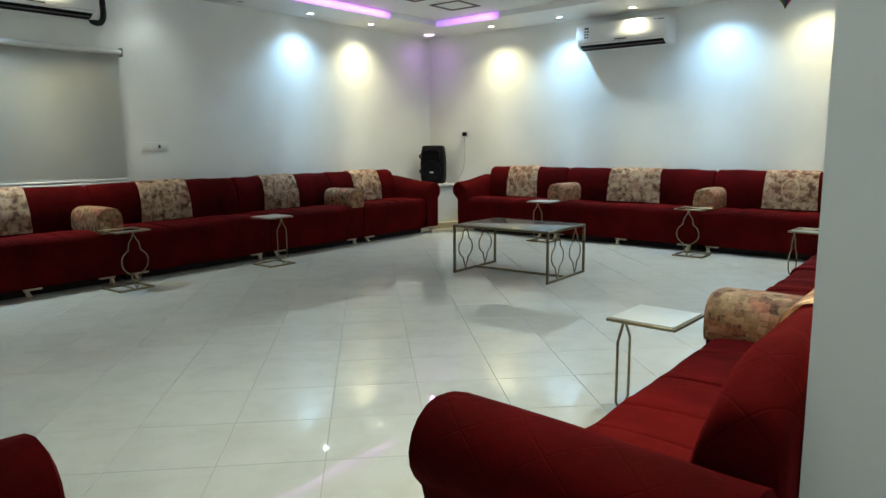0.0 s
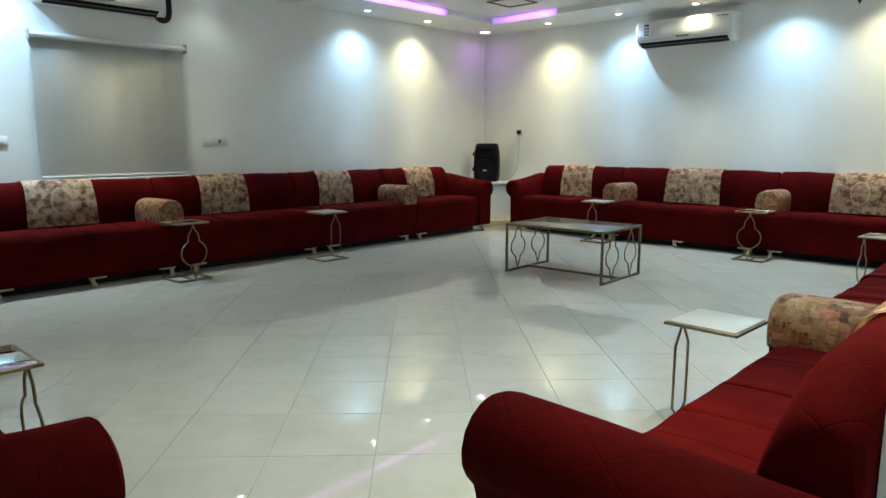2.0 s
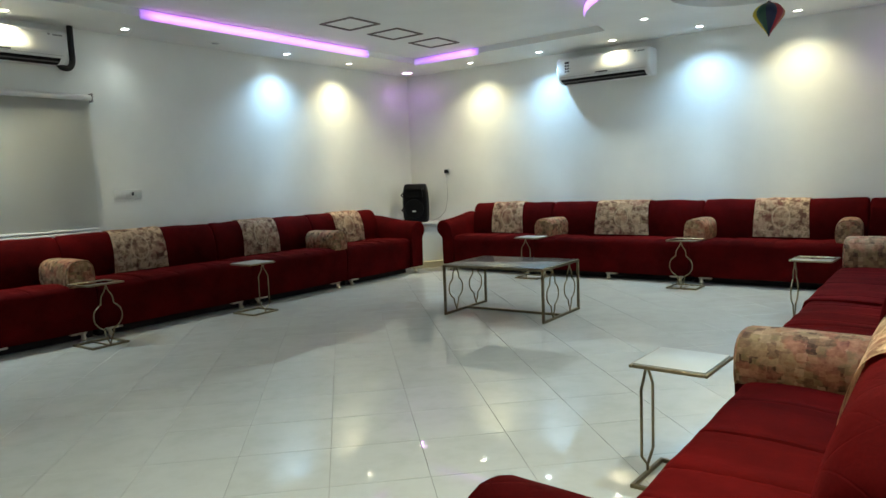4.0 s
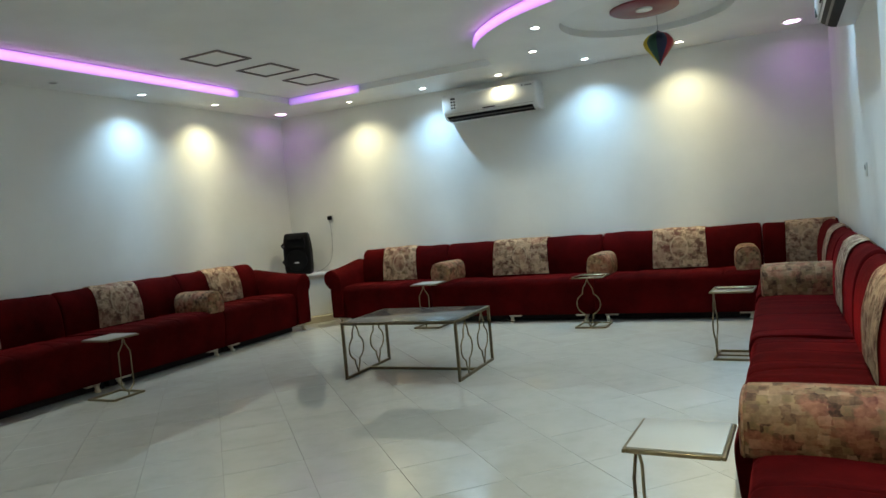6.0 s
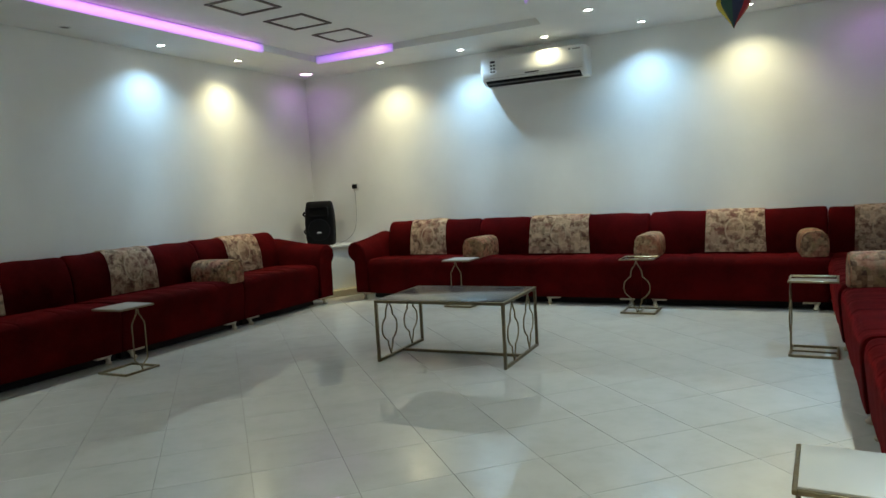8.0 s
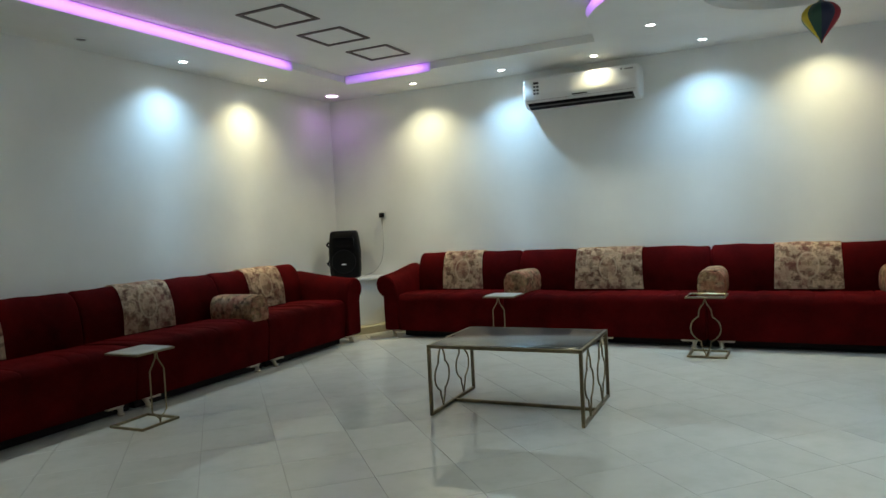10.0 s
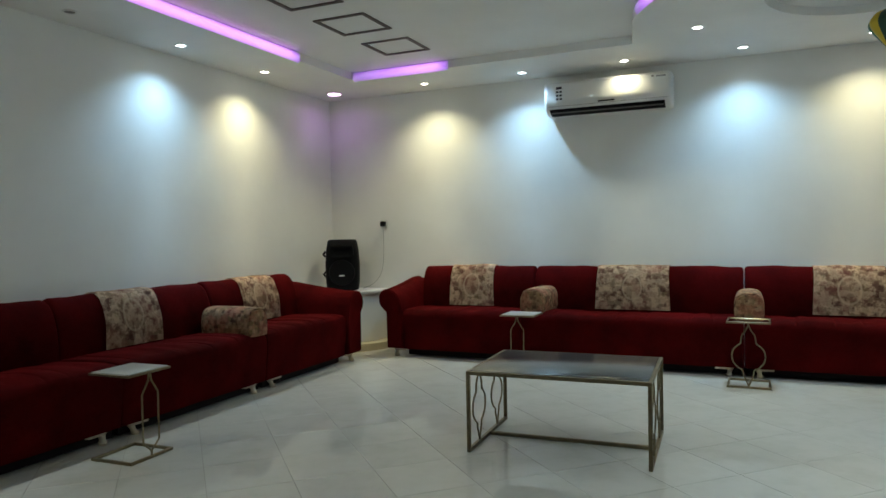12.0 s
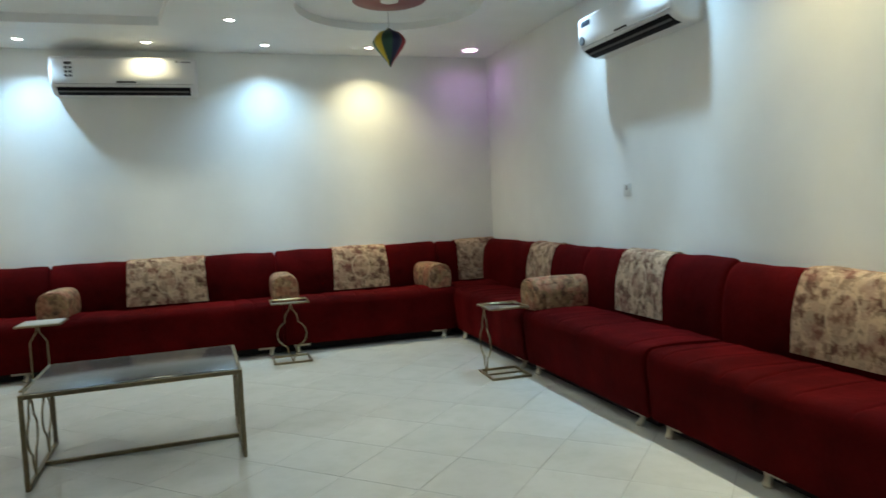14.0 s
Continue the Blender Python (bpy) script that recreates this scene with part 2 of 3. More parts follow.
def led_glow(axis, lo, hi, fade_lo, fade_hi):
    """A lit diffuser, its glow's fall-off put into the emission: brightest along the middle of its height, pink in its
    run and violet towards its ends.
    """
    m, tree, b = material("led_diffuser", (0.8, 0.8, 0.8), 0.4)
    place = tree.nodes.new("ShaderNodeSeparateXYZ")
    tree.links.new(tree.nodes.new("ShaderNodeTexCoord").outputs["Object"], place.inputs[0])
    off = math_node(tree, "DIVIDE", math_node(tree, "ABSOLUTE", math_node(tree, "SUBTRACT", place.outputs["Z"], LOW + 0.017)), 0.042)
    from_lo = math_node(tree, "DIVIDE", math_node(tree, "SUBTRACT", place.outputs[axis], lo), fade_lo)
    from_hi = math_node(tree, "DIVIDE", math_node(tree, "SUBTRACT", hi, place.outputs[axis]), fade_hi)
    along = math_node(tree, "MINIMUM", from_lo, from_hi)
    middle = ramp(tree, along, [(0.0, (0.17, 0.05, 0.40)), (0.4, (0.46, 0.13, 0.84)), (1.0, (0.88, 0.35, 1.0))])
    rim = ramp(tree, along, [(0.0, (0.06, 0.02, 0.16)), (0.4, (0.20, 0.05, 0.48)), (1.0, (0.42, 0.10, 0.78))])
    tree.links.new(mix(tree, ramp(tree, off, [(0.35, (0, 0, 0)), (1.0, (1, 1, 1))]), middle, rim), b.inputs["Emission Color"])
    b.inputs["Emission Strength"].default_value = 1.15
    return m


BULBS = {COOL: glowing("cool_bulb", (0.85, 0.95, 1.0), 22.0), WARM: glowing("warm_bulb", (1.0, 0.93, 0.75), 22.0),
         WHITE: glowing("white_bulb", (0.97, 1.0, 1.0), 22.0), VIOLET: glowing("violet_bulb", (1.0, 0.62, 1.0), 3.5)}


# ---- mesh helpers ----
def part(name, bm, mat, parent=None, label="", smooth=True):
    """Links a bmesh as one mesh object, under a thing or a part."""
    bmesh.ops.recalc_face_normals(bm, faces=bm.faces)
    me = bpy.data.meshes.new(name)
    bm.to_mesh(me)
    bm.free()
    if smooth:
        me.shade_smooth()
        me.set_sharp_from_angle(angle=radians(38))
    me.materials.append(mat)
    ob = new(name, me)
    ob.parent = parent
    return tagged(ob, label)


def thing(name, m, label, category, group=""):
    ob = new(name)
    ob.matrix_basis = m
    ob.empty_display_size = 0.1
    return tagged(ob, label, category, group)


def box(lo, hi, bevel=0.0, bm=None, segments=2):
    bm = bm or bmesh.new()
    made = bmesh.ops.create_cube(bm, size=1)["verts"]
    for v in made:
        v.co = Vector([(a + b) / 2 + c * (b - a) for a, b, c in zip(lo, hi, v.co)])
    if bevel:
        edges = list({e for v in made for e in v.link_edges})
        bmesh.ops.bevel(bm, geom=edges, offset=bevel, segments=segments, affect="EDGES", profile=0.5)
    return bm


def cylinder(r, lo, hi, bm=None, sides=24, at=(0, 0), r2=None):
    bm = bm or bmesh.new()
    made = bmesh.ops.create_cone(bm, cap_ends=True, segments=sides, radius1=r, radius2=r if r2 is None else r2, depth=hi - lo)["verts"]
    bmesh.ops.translate(bm, verts=made, vec=(at[0], at[1], (lo + hi) / 2))
    return bm


def loft(rings, bm=None, closed=False):
    """A skin over rings of equally many points, with flat ends."""
    bm = bm or bmesh.new()
    rows = [[bm.verts.new(p) for p in ring] for ring in rings]
    count = len(rows[0])
    pairs = list(zip(rows, rows[1:])) + ([(rows[-1], rows[0])] if closed else [])
    for a, b in pairs:
        for i in range(count):
            j = (i + 1) % count
            bm.faces.new((a[i], a[j], b[j], b[i]))
    if not closed:
        bm.faces.new(rows[0])
        bm.faces.new(rows[-1])
    return bm


def tube(points, r, bm=None, sides=8, closed=False):
    """A round bar along a line of points."""
    points, rings = [Vector(p) for p in points], []
    count, side = len(points), None
    for i, p in enumerate(points):
        a = points[(i - 1) % count] if closed or i else p
        b = points[(i + 1) % count] if closed or i < count - 1 else p
        ahead = (b - a).normalized()
        if side is None:
            side = ahead.orthogonal().normalized()
        side = (side - ahead * side.dot(ahead)).normalized()
        up = ahead.cross(side)
        rings.append([p + r * (math.cos(k) * side + math.sin(k) * up) for k in (math.tau * s / sides for s in range(sides))])
    return loft(rings, bm, closed)


def curve_through(points, steps=4, closed=False):
    """A smooth line through points (Catmull-Rom)."""
    points, line = [Vector(p) for p in points], []
    count = len(points)
    for i in range(count if closed else count - 1):
        get = (lambda k: points[k % count]) if closed else (lambda k: points[min(max(k, 0), count - 1)])
        a, b, c, d = get(i - 1), get(i), get(i + 1), get(i + 2)
        for s in range(steps):
            t = s / steps
            line.append(0.5 * (2 * b + (c - a) * t + (2 * a - 5 * b + 4 * c - d) * t * t + (3 * b - a - 3 * c + d) * t ** 3))
    return line if closed else line + [points[-1]]


# ---- structure ----
def structure(name, bm, mat, label, smooth=False):
    return tagged(part(name, bm, mat, None, label, smooth), label, name.split("_")[0], "", "structure")


TOP = 3.0
structure("wall_north", box((XW - 0.2, YN, -0.1), (XE + 0.25, YN + 0.2, TOP)), WALL, "plain white painted wall behind the sofas")
structure("wall_south", box((XW - 0.2, YS - 0.2, -0.1), (XE + 1.9, YS, TOP)), WALL, "plain white painted wall")
bm = box((XW - 0.2, YS, -0.1), (XW, 1.86, TOP))
box((XW - 0.2, 3.19, -0.1), (XW, YN, TOP), 0, bm)
box((XW - 0.2, 1.86, -0.1), (XW, 3.19, 0.83), 0, bm)
box((XW - 0.2, 1.86, 2.04), (XW, 3.19, TOP), 0, bm)
structure("wall_west", bm, WALL, "white painted wall with a window behind a blind")
bm = box((XE, 1.18, -0.1), (XE + 0.25, YN, TOP))
box((XE, YS, 2.1), (XE + 0.25, 1.18, TOP), 0, bm)
structure("wall_east", bm, WALL, "white painted wall that ends at an open doorway")
bm = box((XE + 1.7, YS, -0.1), (XE + 1.9, 1.6, TOP))
box((XE + 0.25, 1.6, -0.1), (XE + 1.7, 1.8, TOP), 0, bm)
structure("wall_hall", bm, WALL, "white painted walls of the dim hall outside")

# ceiling: a dropped border round a shallow tray, and a round recess
DISC = (-1.42, 6.22)


def tray_outline():
    line = [(-5.65, 7.0), (-3.04, 6.96), (-2.98, 6.62)]
    bend = [(-2.98, 6.62), (-2.95, 6.40), (-2.87, 6.13), (-2.67, 5.80), (-2.29, 5.45), (-1.80, 5.20), (-1.30, 5.10), (-1.00, 5.08)]
    line += [(p.x, p.y) for p in curve_through([(x, y, 0) for x, y in bend], 3)][1:]
    return line + [(x, YN + YS - y) for x, y in line[::-1]]


def circle(centre, r, count=48):
    return [(centre[0] + r * math.cos(math.tau * k / count), centre[1] + r * math.sin(math.tau * k / count)) for k in range(count)]


def ceiling_mesh():
    bm = bmesh.new()
    outer = [(XW - 0.1, YS - 0.1), (XE + 0.1, YS - 0.1), (XE + 0.1, YN + 0.1), (XW - 0.1, YN + 0.1)]
    edges = []
    for line, riser, cap in ((outer, False, None), (tray_outline(), True, HIGH), (circle(DISC, 0.68), True, LOW + 0.06)):
        low = [bm.verts.new((x, y, LOW)) for x, y in line]
        edges += [bm.edges.new((a, b)) for a, b in zip(low, low[1:] + low[:1])]
        if riser:
            high = [bm.verts.new((x, y, cap)) for x, y in line]
            for i in range(len(low)):
                j = (i + 1) % len(low)
                bm.faces.new((low[i], low[j], high[j], high[i]))
            bmesh.ops.triangulate(bm, faces=[bm.faces.new(high)])
    bmesh.ops.triangle_fill(bm, edges=edges, use_beauty=True)
    return bm


structure("ceiling", ceiling_mesh(), CEILING, "white plaster ceiling with a shallow tray and a round recess")
structure("ceiling_roof", box((XW - 0.2, YS - 0.2, TOP), (XE + 1.9, YN + 0.2, TOP + 0.1)), CEILING, "slab above the plaster ceiling")
structure("ceiling_hall", box((XE + 0.25, YS, 2.7), (XE + 1.7, 1.6, 2.78)), CEILING, "plain white ceiling of the hall")

# window with a roller blind
window = tagged(new("window_1"), "window closed off by a grey roller blind", "window", "", "structure")
bm = box((XW - 0.13, 1.86, 0.83), (XW - 0.08, 1.91, 2.04))
box((XW - 0.13, 3.14, 0.83), (XW - 0.08, 3.19, 2.04), 0, bm)
box((XW - 0.13, 1.91, 0.83), (XW - 0.08, 3.14, 0.88), 0, bm)
box((XW - 0.13, 1.91, 1.99), (XW - 0.08, 3.14, 2.04), 0, bm)
part("window_frame", bm, PLASTIC, window)
part("pane", box((XW - 0.11, 1.91, 0.88), (XW - 0.10, 3.14, 1.99)), GLASS, window, "dark glass pane")
part("window_sill", box((XW - 0.02, 1.86, 0.80), (XW + 0.035, 3.21, 0.826), 0.005), PLASTIC, window, "white sill")

blind = thing("roller_blind", pose(XW, 2.525, 0), "grey cloth roller blind, drawn down over the window", "blind")
bm = bmesh.new()
for k in range(25):
    y = -0.665 + 1.33 * k / 24
    for z in (0.85, 1.25, 1.65, 2.02):
        bm.verts.new((0.022 + 0.003 * math.sin(k * 0.9 + z * 2), y, z))
bm.verts.ensure_lookup_table()
for k in range(24):
    for j in range(3):
        bm.faces.new([bm.verts[a] for a in (4 * k + j, 4 * k + 4 + j, 4 * k + 5 + j, 4 * k + 1 + j)])
bmesh.ops.solidify(bm, geom=bm.faces[:], thickness=0.002)
part("cloth", bm, BLIND, blind)
part("roller", tube([(0.035, -0.68, 2.04), (0.035, 0.68, 2.04)], 0.026, sides=14), PLASTIC, blind, "white roller tube")
part("bottom_bar", box((0.012, -0.665, 0.835), (0.032, 0.665, 0.855), 0.004), PLASTIC, blind)
for y in (-0.685, 0.685):
    part("bracket", box((0.0, y - 0.006, 2.00), (0.066, y + 0.006, 2.08), 0.004), GREYPLASTIC, blind)
part("chain", tube([(0.04, -0.69, 2.05), (0.042, -0.70, 1.6), (0.04, -0.695, 1.05)], 0.0025, sides=5), PLASTIC, blind)


# ---- ceiling fittings ----
hall_light = thing("ceiling_light", pose(0.95, 0.35, 2.7), "round white ceiling light in the hall, lit", "ceiling light")
part("rim", cylinder(0.13, -0.015, 0.0, sides=32), PLASTIC, hall_light)
part("diffuser", cylinder(0.11, -0.024, -0.0155, sides=32), BULBS[WHITE], hall_light, "glowing diffuser")

def downlight(tint):
    dl = thing("downlight", pose(0, 0, LOW), "small round recessed downlight, lit", "downlight", "ceiling downlights")
    bm = bmesh.new()
    rings = []
    for r, z in ((0.045, 0.0), (0.045, -0.006), (0.040, -0.009), (0.033, -0.006), (0.033, 0.0)):
        rings.append([(r * math.cos(a), r * math.sin(a), z) for a in (math.tau * k / 24 for k in range(24))])
    part("rim", loft(rings, bm, True), PLASTIC, dl)
    part("bulb", cylinder(0.031, -0.005, 0.0, sides=20), BULBS[tint], dl, "glowing lens")
    return dl


def violet_panel():
    dl = thing("downlight", pose(0, 0, LOW), "round violet corner downlight, lit", "downlight", "violet corner downlights")
    part("rim", cylinder(0.082, -0.008, 0.0, sides=32, r2=0.088), PLASTIC, dl)
    part("diffuser", cylinder(0.068, -0.014, -0.0085, sides=32), BULBS[VIOLET], dl, "glowing pink diffuser")
    return dl


first = {}
# the added, unseen lamps get the same fitting as the rest
for lx, ly, tint, share in DOWNLIGHTS:
    if tint in first:
        copy_thing(first[tint], pose(lx, ly, LOW))
    else:
        first[tint] = violet_panel() if tint == VIOLET else downlight(tint)
        first[tint].matrix_basis = pose(lx, ly, LOW)


unlit = thing("downlight", pose(-6.18, 4.42, LOW), "small round recessed downlight, not lit", "downlight", "ceiling downlights")
part("rim", loft([[(r * math.cos(a), r * math.sin(a), z) for a in (math.tau * k / 24 for k in range(24))] for r, z in ((0.045, 0.0), (0.045, -0.006), (0.040, -0.009), (0.033, -0.006), (0.033, 0.0))], None, True), PLASTIC, unlit)
part("lens", cylinder(0.034, -0.004, 0.0, sides=20), LOUVRE, unlit, "dark lens")


def led_run(line, section):
    """A section of (depth, height) pairs drawn along a line under the tray's edge."""
    rings = []
    for i, (x, y) in enumerate(line):
        a, b = Vector(line[max(i - 1, 0)]), Vector(line[min(i + 1, len(line) - 1)])
        ahead = (b - a).normalized()
        rings.append([(x - ahead.y * d, y + ahead.x * d, LOW + z) for d, z in section])
    return loft(rings)


def led_strip(line, axis, fade_lo=0.16, fade_hi=0.16):
    """A bowed diffuser that hangs a little below the tray's lip, on a white channel."""
    strip = thing("led_strip", Matrix(), "violet glowing light strip along the ceiling tray", "light strip", "violet light strips")
    part("channel", led_run(line, ((0.001, -0.020), (0.005, -0.021), (0.005, 0.059), (0.001, 0.058))), PLASTIC, strip, "white channel", False)
    ends = sorted(p["XY".index(axis)] for p in (line[0], line[-1]))
    glow = led_glow(axis, *ends, fade_lo, fade_hi)
    part("diffuser", led_run(line, ((0.005, -0.022), (0.010, -0.024), (0.020, -0.010), (0.024, 0.015), (0.020, 0.042), (0.010, 0.058), (0.005, 0.060))), glow, strip, "violet diffuser", True)
    return strip


led_strip([(-5.65, 6.14), (-5.65, 3.3)], "Y")
led_strip([(-4.64, 6.984), (-5.62, 7.0)], "X", 0.75, 0.14)
bend = [p for p in tray_outline() if p[0] > -2.9 and 5.0 < p[1] < 6.25]
led_strip(bend[::-1], "X", 0.14, 0.14)
# an unseen run, added further south on the same edge
led_strip([(-5.65, 2.4), (-5.65, 1.3)], "Y")

# three dark square outlines on the tray and the maroon rosette
for y in (5.015, 5.69, 6.365):
    bm = bmesh.new()
    for a, b in (((-0.21, -0.21), (0.21, -0.18)), ((-0.21, 0.18), (0.21, 0.21)), ((-0.21, -0.18), (-0.18, 0.18)), ((0.18, -0.18), (0.21, 0.18))):
        box((*a, -0.008), (*b, 0.0), 0, bm)
    ob = part("square_moulding", bm, BROWN, None, "", False)
    ob.matrix_basis = pose(-4.835, y, HIGH)
    tagged(ob, "dark brown square outline moulding on the ceiling", "moulding", "ceiling squares")
rosette = thing("ceiling_rosette", pose(*DISC, LOW + 0.06), "round maroon ceiling rosette with a white centre", "rosette")
rings = []
for r, z in ((0.27, 0.0), (0.27, -0.012), (0.245, -0.022), (0.10, -0.018), (0.07, -0.012)):
    rings.append([(r * math.cos(a), r * math.sin(a), z) for a in (math.tau * k / 40 for k in range(40))])
part("plate", loft(rings), MAROON, rosette)
part("centre", cylinder(0.065, -0.024, -0.012, sides=28), PLASTIC, rosette, "white centre cap")


def paper_balloon():
    """A hanging balloon of coloured gores, pointed below."""
    ob = thing("balloon_ornament", pose(-1.365, 6.50, 2.28), "hanging paper balloon ornament of rainbow-coloured gores", "ornament")
    colours = [(0.45, 0.12, 0.01), (0.03, 0.02, 0.06), (0.01, 0.04, 0.16), (0.02, 0.14, 0.06), (0.60, 0.46, 0.02), (0.01, 0.06, 0.035), (0.006, 0.012, 0.05), (0.32, 0.01, 0.02)]
    outline = curve_through([(0.004, 0, 0.0), (0.022, 0, 0.035), (0.070, 0, 0.095), (0.118, 0, 0.160), (0.125, 0, 0.205), (0.085, 0, 0.255), (0.030, 0, 0.278), (0.012, 0, 0.292)], 3)
    count = len(colours)
    mats = [painted("balloon_paper", c, 0.5, 120, 0.15) for c in colours]
    for k in range(count):
        bm, rows = bmesh.new(), []
        for p in outline:
            row = []
            for s in range(5):
                a = math.tau * (k + s / 4) / count
                r = p.x * (1 - 0.10 * abs(s - 2) / 2)
                row.append(bm.verts.new((r * math.cos(a), r * math.sin(a), p.z)))
            rows.append(row)
        for a, b in zip(rows, rows[1:]):
            for s in range(4):
                bm.faces.new((a[s], a[s + 1], b[s + 1], b[s]))
        part("gore", bm, mats[k], ob)
    part("thread", tube([(0, 0, 0.29), (0, 0, LOW + 0.06 - 2.28)], 0.0015, sides=5), INK, ob)
    return ob


paper_balloon()


# ---- sofas ----
DEPTH, FOOT = 0.68, 0.075
BACK_LINE = [(0.480, 0.30), (0.474, 0.46), (0.480, 0.62), (0.502, 0.735), (0.540, 0.812), (0.595, 0.846), (0.642, 0.828), (0.668, 0.765), (0.674, 0.60), (0.675, 0.30)]


def swell(x, lo, hi, soft):
    """How far a cushion's section has drawn in near its ends: 1 in the middle."""
    d = min(x - lo, hi - x)
    return 1.0 if d >= soft else math.sqrt(max(0.0, 1 - (1 - d / soft) ** 2))


def stations(lo, hi, step=0.06):
    inner = max(2, int((hi - lo - 0.08) / step))
    ends = (0.0, 0.008, 0.022, 0.04)
    return [lo + e for e in ends] + [lo + 0.04 + (hi - lo - 0.08) * k / inner for k in range(1, inner)] + [hi - e for e in ends[::-1]]


def cabriole_leg(parent, x, y, out):
    """A short cast foot that curls outwards."""
    rings = []
    for z, off, r in ((0.0, 0.020, 0.020), (0.012, 0.022, 0.024), (0.030, 0.012, 0.017), (0.052, 0.002, 0.020), (0.072, 0.0, 0.034), (FOOT + 0.012, 0.0, 0.040)):
        rings.append([(x + out * off * 0.5 + r * math.cos(a), y - off + r * math.sin(a), z) for a in (math.tau * k / 10 for k in range(10))])
    bm = loft(rings)
    box((x - 0.005, y - 0.03, FOOT - 0.02), (x + out * 0.11 if out > 0 else x + 0.005, y + 0.02, FOOT + 0.004), 0.005, bm) if out > 0 else box((x - 0.11, y - 0.03, FOOT - 0.02), (x + 0.005, y + 0.02, FOOT + 0.004), 0.005, bm)
    return part("leg", bm, CREAM, parent, "cream carved foot")


def sofa(m, length, label, panels=(), arm="", back=None, middle_leg=False, high=1.0, cloth=None, seed=0.0, seams=(), arm_rise=0.0, arm_slope=1.0, seat=0.455, crease=1.0, droop=0.0, back_cloth=None, shade_from=0.10, tuck=0.0):
    """A bench-like sofa section: x along it, y from its front to its back."""
    ob = thing("sofa_section", m, label, "sofa", "red sofas round the room")
    cloth = cloth or VELVET
    lo, hi = (0.25 if arm == "start" else 0.0), length - (0.25 if arm == "end" else 0.0)

    # plinth
    rings = []
    for x in stations(lo, hi):
        s = swell(x, lo, hi, 0.02)
        d = 0.012 * (1 - s)
        wob = 0.006 * noise.noise((x * 3, seed, 0))
        rings.append([(x, y, z) for y, z in ((0.045 + d + wob, FOOT + 0.004), (0.034 + d + wob, FOOT + 0.02), (0.032 + d + wob, 0.20), (0.034 + d, 0.30), (DEPTH - 0.02, 0.30), (DEPTH - 0.02, FOOT + 0.004))])
    part("base", loft(rings), cloth, ob)

    # a black block set back under the plinth, in place of the shade there
    part("shade_block", box((lo + 0.02, shade_from, 0.012), (hi - 0.02, DEPTH - 0.06, FOOT + 0.03)), UNDERSHADE, ob, "black block standing in for the shade under the sofa")

    # seat cushion with shallow folds across it
    rings = []
    draw = random.Random(int(1000 * (seed + 99)))
    creases, at = [], lo + 0.12
    while at < hi - 0.08:
        creases.append((at, draw.uniform(-0.10, 0.10), draw.uniform(0.004, 0.012)))
        at += draw.uniform(0.14, 0.36)
    profile = curve_through([(0, 0.022, FOOT), (0, 0.012, 0.15), (0, 0.002, 0.26), (0, -0.004, 0.34), (0, 0.002, 0.388), (0, 0.024, 0.418), (0, 0.07, 0.430), (0, 0.20, 0.435), (0, 0.36, 0.428), (0, 0.53, 0.418)], 3)
    for x in stations(lo, hi, 0.007):
        s = swell(x, lo, hi, 0.025)
        for seam in seams:
            s = min(s, 0.72 + 0.28 * min(1, abs(x - seam) / 0.03))
        ring = []
        for p in profile:
            fold = 0.010 * noise.noise((x * 9, p.y * 1.6 + seed * 5, seed)) + 0.012 * noise.noise((x * 2.1, p.y * 3, seed + 4))
            fold -= crease * sum(deep * math.exp(-((x - c - slant * (p.y - 0.2)) / 0.007) ** 2) for c, slant, deep in creases)
            ring.append((x, 0.27 + (p.y - 0.27) * (0.98 + 0.02 * s) + 0.007 * noise.noise((x * 6, seed, p.z * 2)) * (p.z < 0.40), p.z if p.z < 0.26 else 0.26 + (p.z - 0.26) * (0.975 + 0.025 * s) * (seat - 0.26) / 0.17 + fold * max(0, (p.z - 0.36) / 0.07)))
        rings.append(ring + [(x, 0.53, 0.285)])
    part("seat", loft(rings), cloth, ob)

    # backrest
    b_lo, b_hi = back or (lo, hi)
    outline = curve_through([(0, y, z) for y, z in BACK_LINE], 3)
    cuts = sorted({b_lo, b_hi, *[s for s in seams if b_lo + 0.1 < s < b_hi - 0.1]})
    for a, b in zip(cuts, cuts[1:]):
        rings = []
        for x in stations(a, b):
            s = swell(x, a, b, 0.03)
            sag = 0.010 * noise.noise((x * 2.5, seed, 7)) + 0.006 * noise.noise((x * 8, seed, 3))
            fall = max(0.0, 1 - (b - x) / 0.22) ** 2 * droop
            rings.append([(x, 0.585 + (p.y - 0.585) * (0.90 + 0.10 * s) + 0.3 * sag, 0.30 + (p.z - 0.30) * (0.945 + 0.055 * s) * high * (1 - fall) + sag * max(0, (p.z - 0.5) / 0.34)) for p in outline])
        part("backrest", loft(rings), back_cloth or cloth, ob)

    # printed panels laid over the backrest
    over = curve_through([(0, y - (0.010 if y < 0.59 else -0.002), z + (0.010 if z > 0.78 else 0.0)) for y, z in BACK_LINE[1:-2]], 4)
    for p0, p1 in panels:
        mid = (p0 + p1) / 2
        bm, rows = bmesh.new(), []
        for k in range(13):
            x = p0 + (p1 - p0) * k / 12
            row = []
            for i, p in enumerate(over):
                pinch = 1 - 0.05 * math.sin(math.pi * i / (len(over) - 1))
                sag = 0.010 * noise.noise((x * 2.5, seed, 7)) + 0.006 * noise.noise((x * 8, seed, 3))
